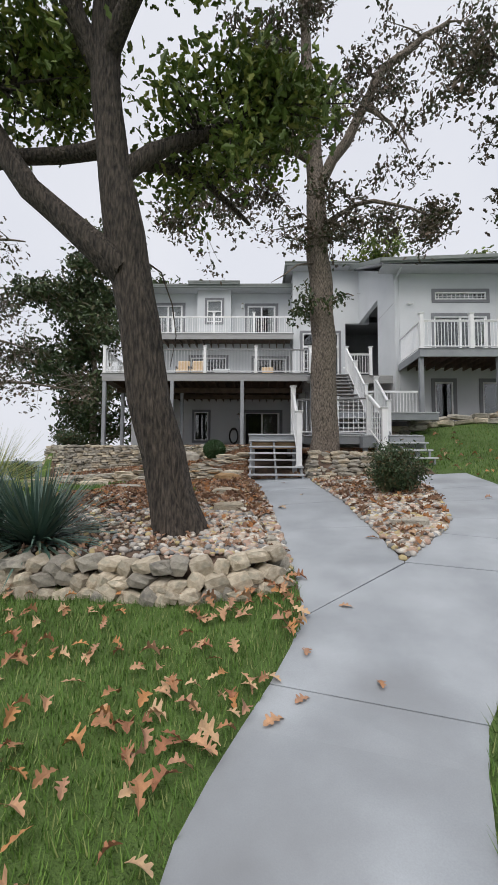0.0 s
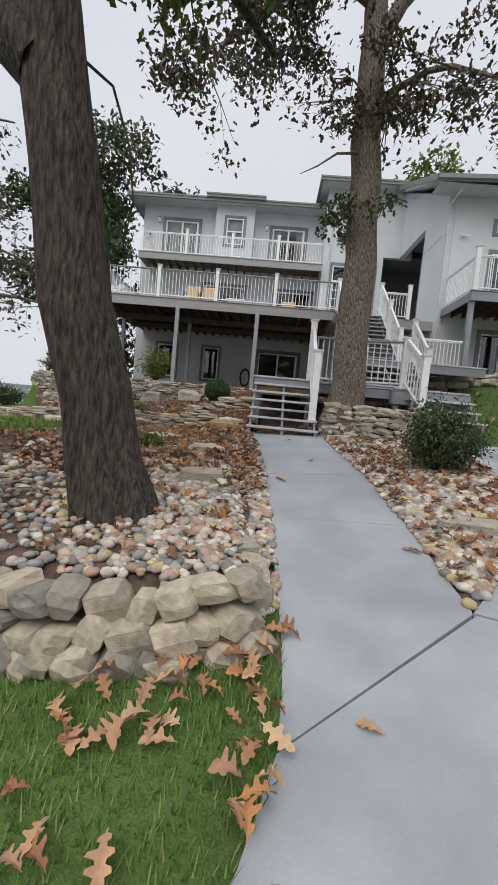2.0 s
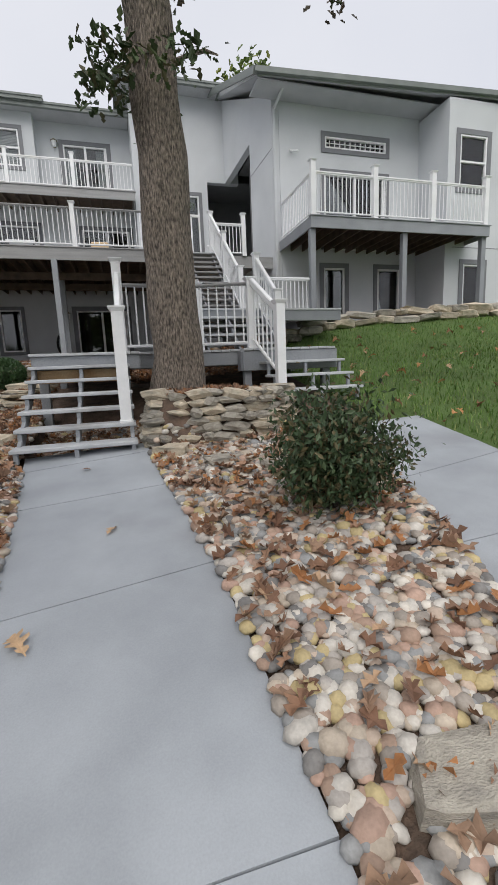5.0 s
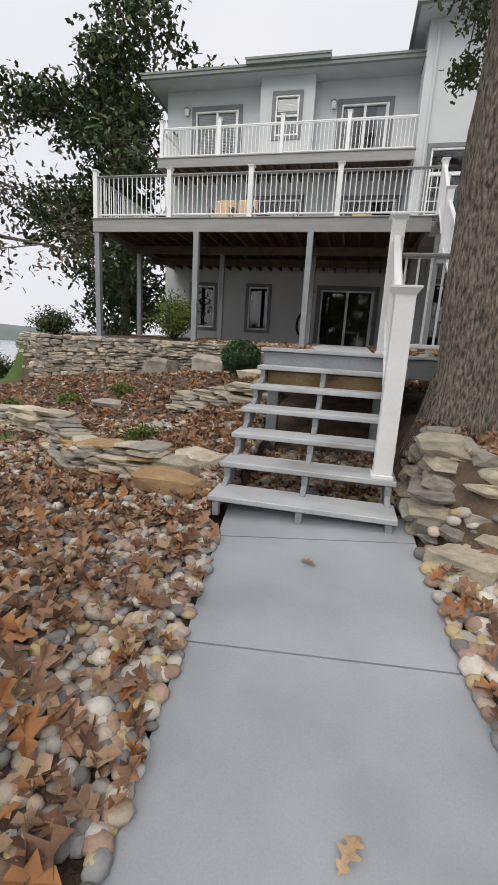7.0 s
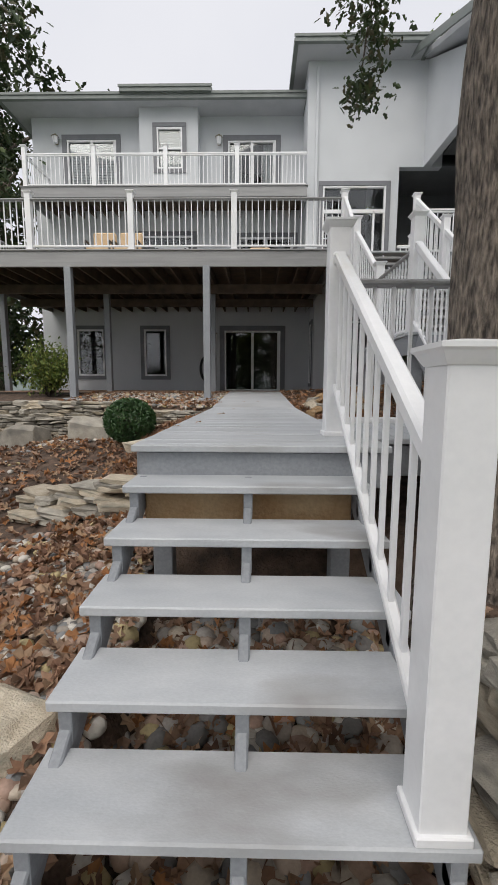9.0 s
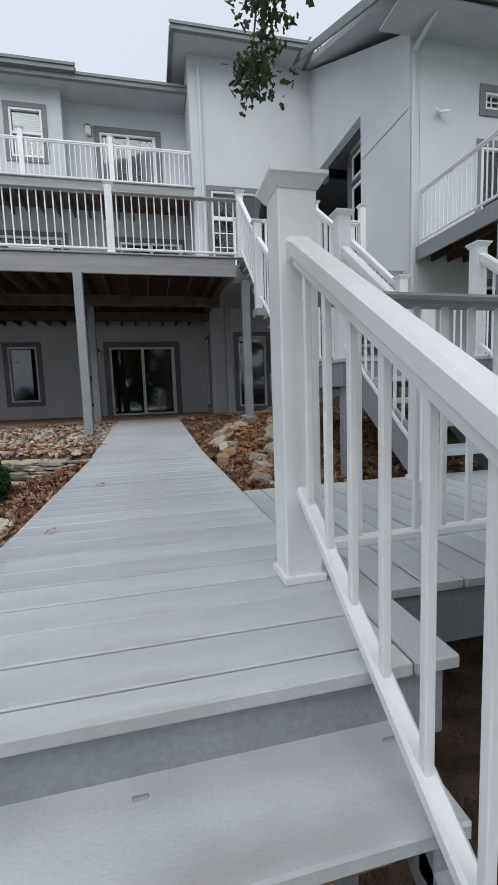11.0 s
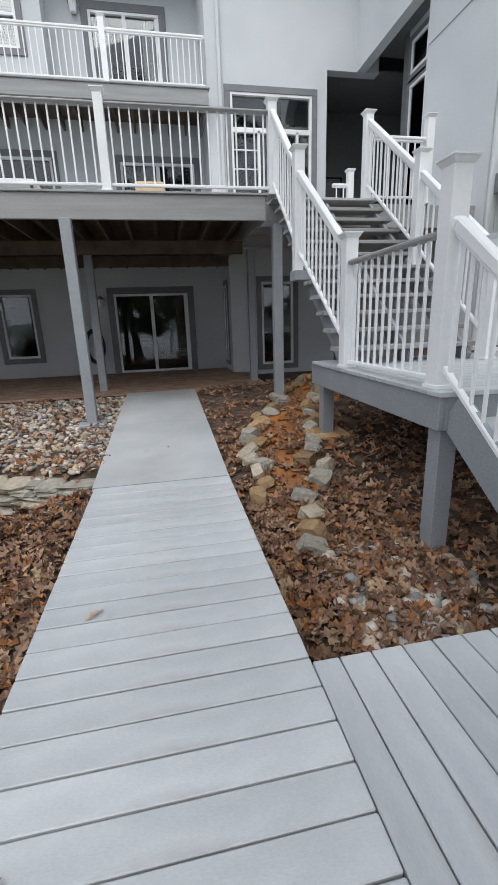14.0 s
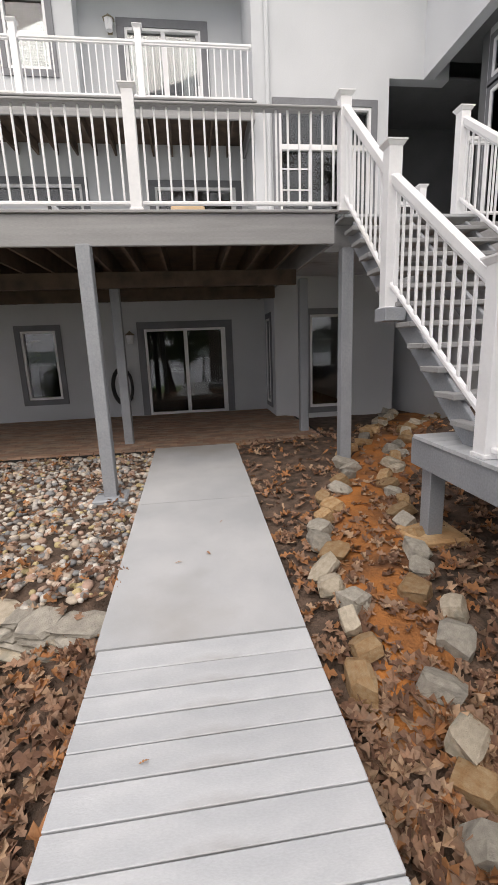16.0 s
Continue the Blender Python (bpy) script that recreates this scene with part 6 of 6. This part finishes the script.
spiky("yucca", "large blue-green yucca clump behind the stone wall", -1.75, 5.0, 420, 0.98, 0.042, M_YUCCA, 1)
spiky("yucca", "large blue-green yucca clump behind the stone wall", -2.45, 5.15, 260, 0.9, 0.042, M_YUCCA, 2)
for i in range(6):
    spiky("ornamental_grass", "tall yellow-green feathery ornamental grass clump", -4.2 - 0.75 * i, 8.0 + 0.25 * i, 420, 1.35, 0.012, M_PLUME, 30 + i, 0.25)
for i in range(3):
    spiky("ornamental_grass", "tall yellow-green feathery ornamental grass clump", 19.0 + 0.9 * i, 19.5, 300, 1.6, 0.02, M_PLUME, 50 + i, 0.25)

# ---- things on the deck ----


def lounge_chair(x, y, z):
    o = thing("lounge_chair", (x, y, z), "outdoor chair with tan cushions on dark frame", "chair", "chairs on the deck")
    box("seat", x - 0.3, x + 0.3, y - 0.3, y + 0.3, z + 0.38, z + 0.5, M_WICKER, o, 0.03)
    box("backrest", x - 0.3, x + 0.3, y + 0.25, y + 0.37, z + 0.5, z + 1.02, M_WICKER, o, 0.04)
    for dx in (-0.3, 0.3):
        box("armrest", x + dx - 0.03, x + dx + 0.03, y - 0.3, y + 0.3, z + 0.62, z + 0.66, M_IRON, o, 0.01)
        for dy in (-0.28, 0.28):
            box("leg", x + dx - 0.02, x + dx + 0.02, y + dy - 0.02, y + dy + 0.02, z, z + 0.64, M_IRON, o, 0.005)
    return o


first_chair = lounge_chair(-2.85, 20.2, 6.76)
copy_thing(first_chair, Matrix.Translation((-2.15, 20.2, 6.76)))
copy_thing(first_chair, Matrix.Translation((1.2, 21.4, 6.76)))
tb = thing("patio_table", (-1.0, 20.1, 6.76), "low white-topped outdoor table on dark legs", "table")
box("top", -1.4, -0.6, 19.8, 20.4, 7.2, 7.25, M_BLIND, tb, 0.01)
for dx in (-1.35, -0.65):
    for dy in (19.85, 20.35):
        box("leg", dx - 0.02, dx + 0.02, dy - 0.02, dy + 0.02, 6.76, 7.2, M_IRON, tb, 0.004)
hose = thing("garden_hose", (-0.65, 24.1, 4.3), "coiled black garden hose hung on the wall", "hose")
bm = bmesh.new()
for k in range(5):
    ring = [Vector((-0.62 + (0.2 + 0.015 * k) * math.cos(t), 24.08 - 0.02 * k, 4.45 + (0.38 + 0.02 * k) * math.sin(t))) for t in np.linspace(0, 6.28, 22)]
    tube(bm, ring, [0.012] * 22, 5)
put("coil", mesh_of(bm, "coil", True), M_HOSE, hose)
box("hook", -0.68, -0.56, 24.02, 24.19, 4.78, 4.84, M_IRON, hose)

# ---- neighbouring houses ----


def far_house(x, y, w, d, storeys):
    z = ground_z(min(x, 59), min(y, 59)) - 0.5
    o = thing("neighbour_house", (x, y, z), "distant tan house with balconies and low roof", "house", "neighbouring houses")
    holes = []
    for s in range(storeys):
        for k in range(int(w / 3)):
            holes.append((x + 0.8 + k * 3, x + 2.2 + k * 3, z + 1.2 + s * 2.9, z + 2.8 + s * 2.9))
    put("wall", wall_mesh("wall", "y", y, 0.3, x, x + w, z, z + storeys * 2.9 + 0.6, holes), M_FASCIA, o)
    put("wall", wall_mesh("wall", "x", x, 0.3, y + 0.3, y + d, z, z + storeys * 2.9 + 0.6, []), M_FASCIA, o)
    # shade-black block in place of unlit rooms behind the openings
    box("interior", x + 0.3, x + w, y + 1.5, y + d, z, z + storeys * 2.9 + 0.5, M_DARK, o, 0)
    for s in range(1, storeys):
        box("balcony", x - 0.2, x + w, y - 1.6, y, z + s * 2.9 + 0.3, z + s * 2.9 + 0.55, M_WHITE, o)
        box("rail", x - 0.2, x + w, y - 1.6, y - 1.5, z + s * 2.9 + 1.3, z + s * 2.9 + 1.42, M_WHITE, o)
        for k in range(int(w / 0.5)):
            box("baluster", x + k * 0.5, x + k * 0.5 + 0.06, y - 1.58, y - 1.52, z + s * 2.9 + 0.55, z + s * 2.9 + 1.3, M_WHITE, o, 0)
        for k in range(int(w / 3) + 1):
            box("post", x + k * 3, x + k * 3 + 0.2, y - 1.6, y - 1.4, z + (s - 1) * 2.9, z + s * 2.9 + 0.3, M_WHITE, o, 0)
    bm = bmesh.new()
    zt = z + storeys * 2.9 + 0.6
    b = [bm.verts.new(q) for q in ((x - 0.6, y - 0.9, zt), (x + w + 0.6, y - 0.9, zt), (x + w + 0.6, y + d, zt), (x - 0.6, y + d, zt))]
    t = [bm.verts.new(q) for q in ((x + w * 0.3, y + d / 2, zt + 1.8), (x + w * 0.7, y + d / 2, zt + 1.8))]
    for face in ((b[0], b[1], t[1], t[0]), (b[1], b[2], t[1]), (b[2], b[3], t[0], t[1]), (b[3], b[0], t[0]), (b[3], b[2], b[1], b[0])):
        bm.faces.new(face)
    put("roof", mesh_of(bm, "roof"), M_GREYROCK, o)


far_house(36.0, 36.5, 9.0, 8.0, 2)
far_house(48.0, 37.0, 9.0, 8.0, 3)
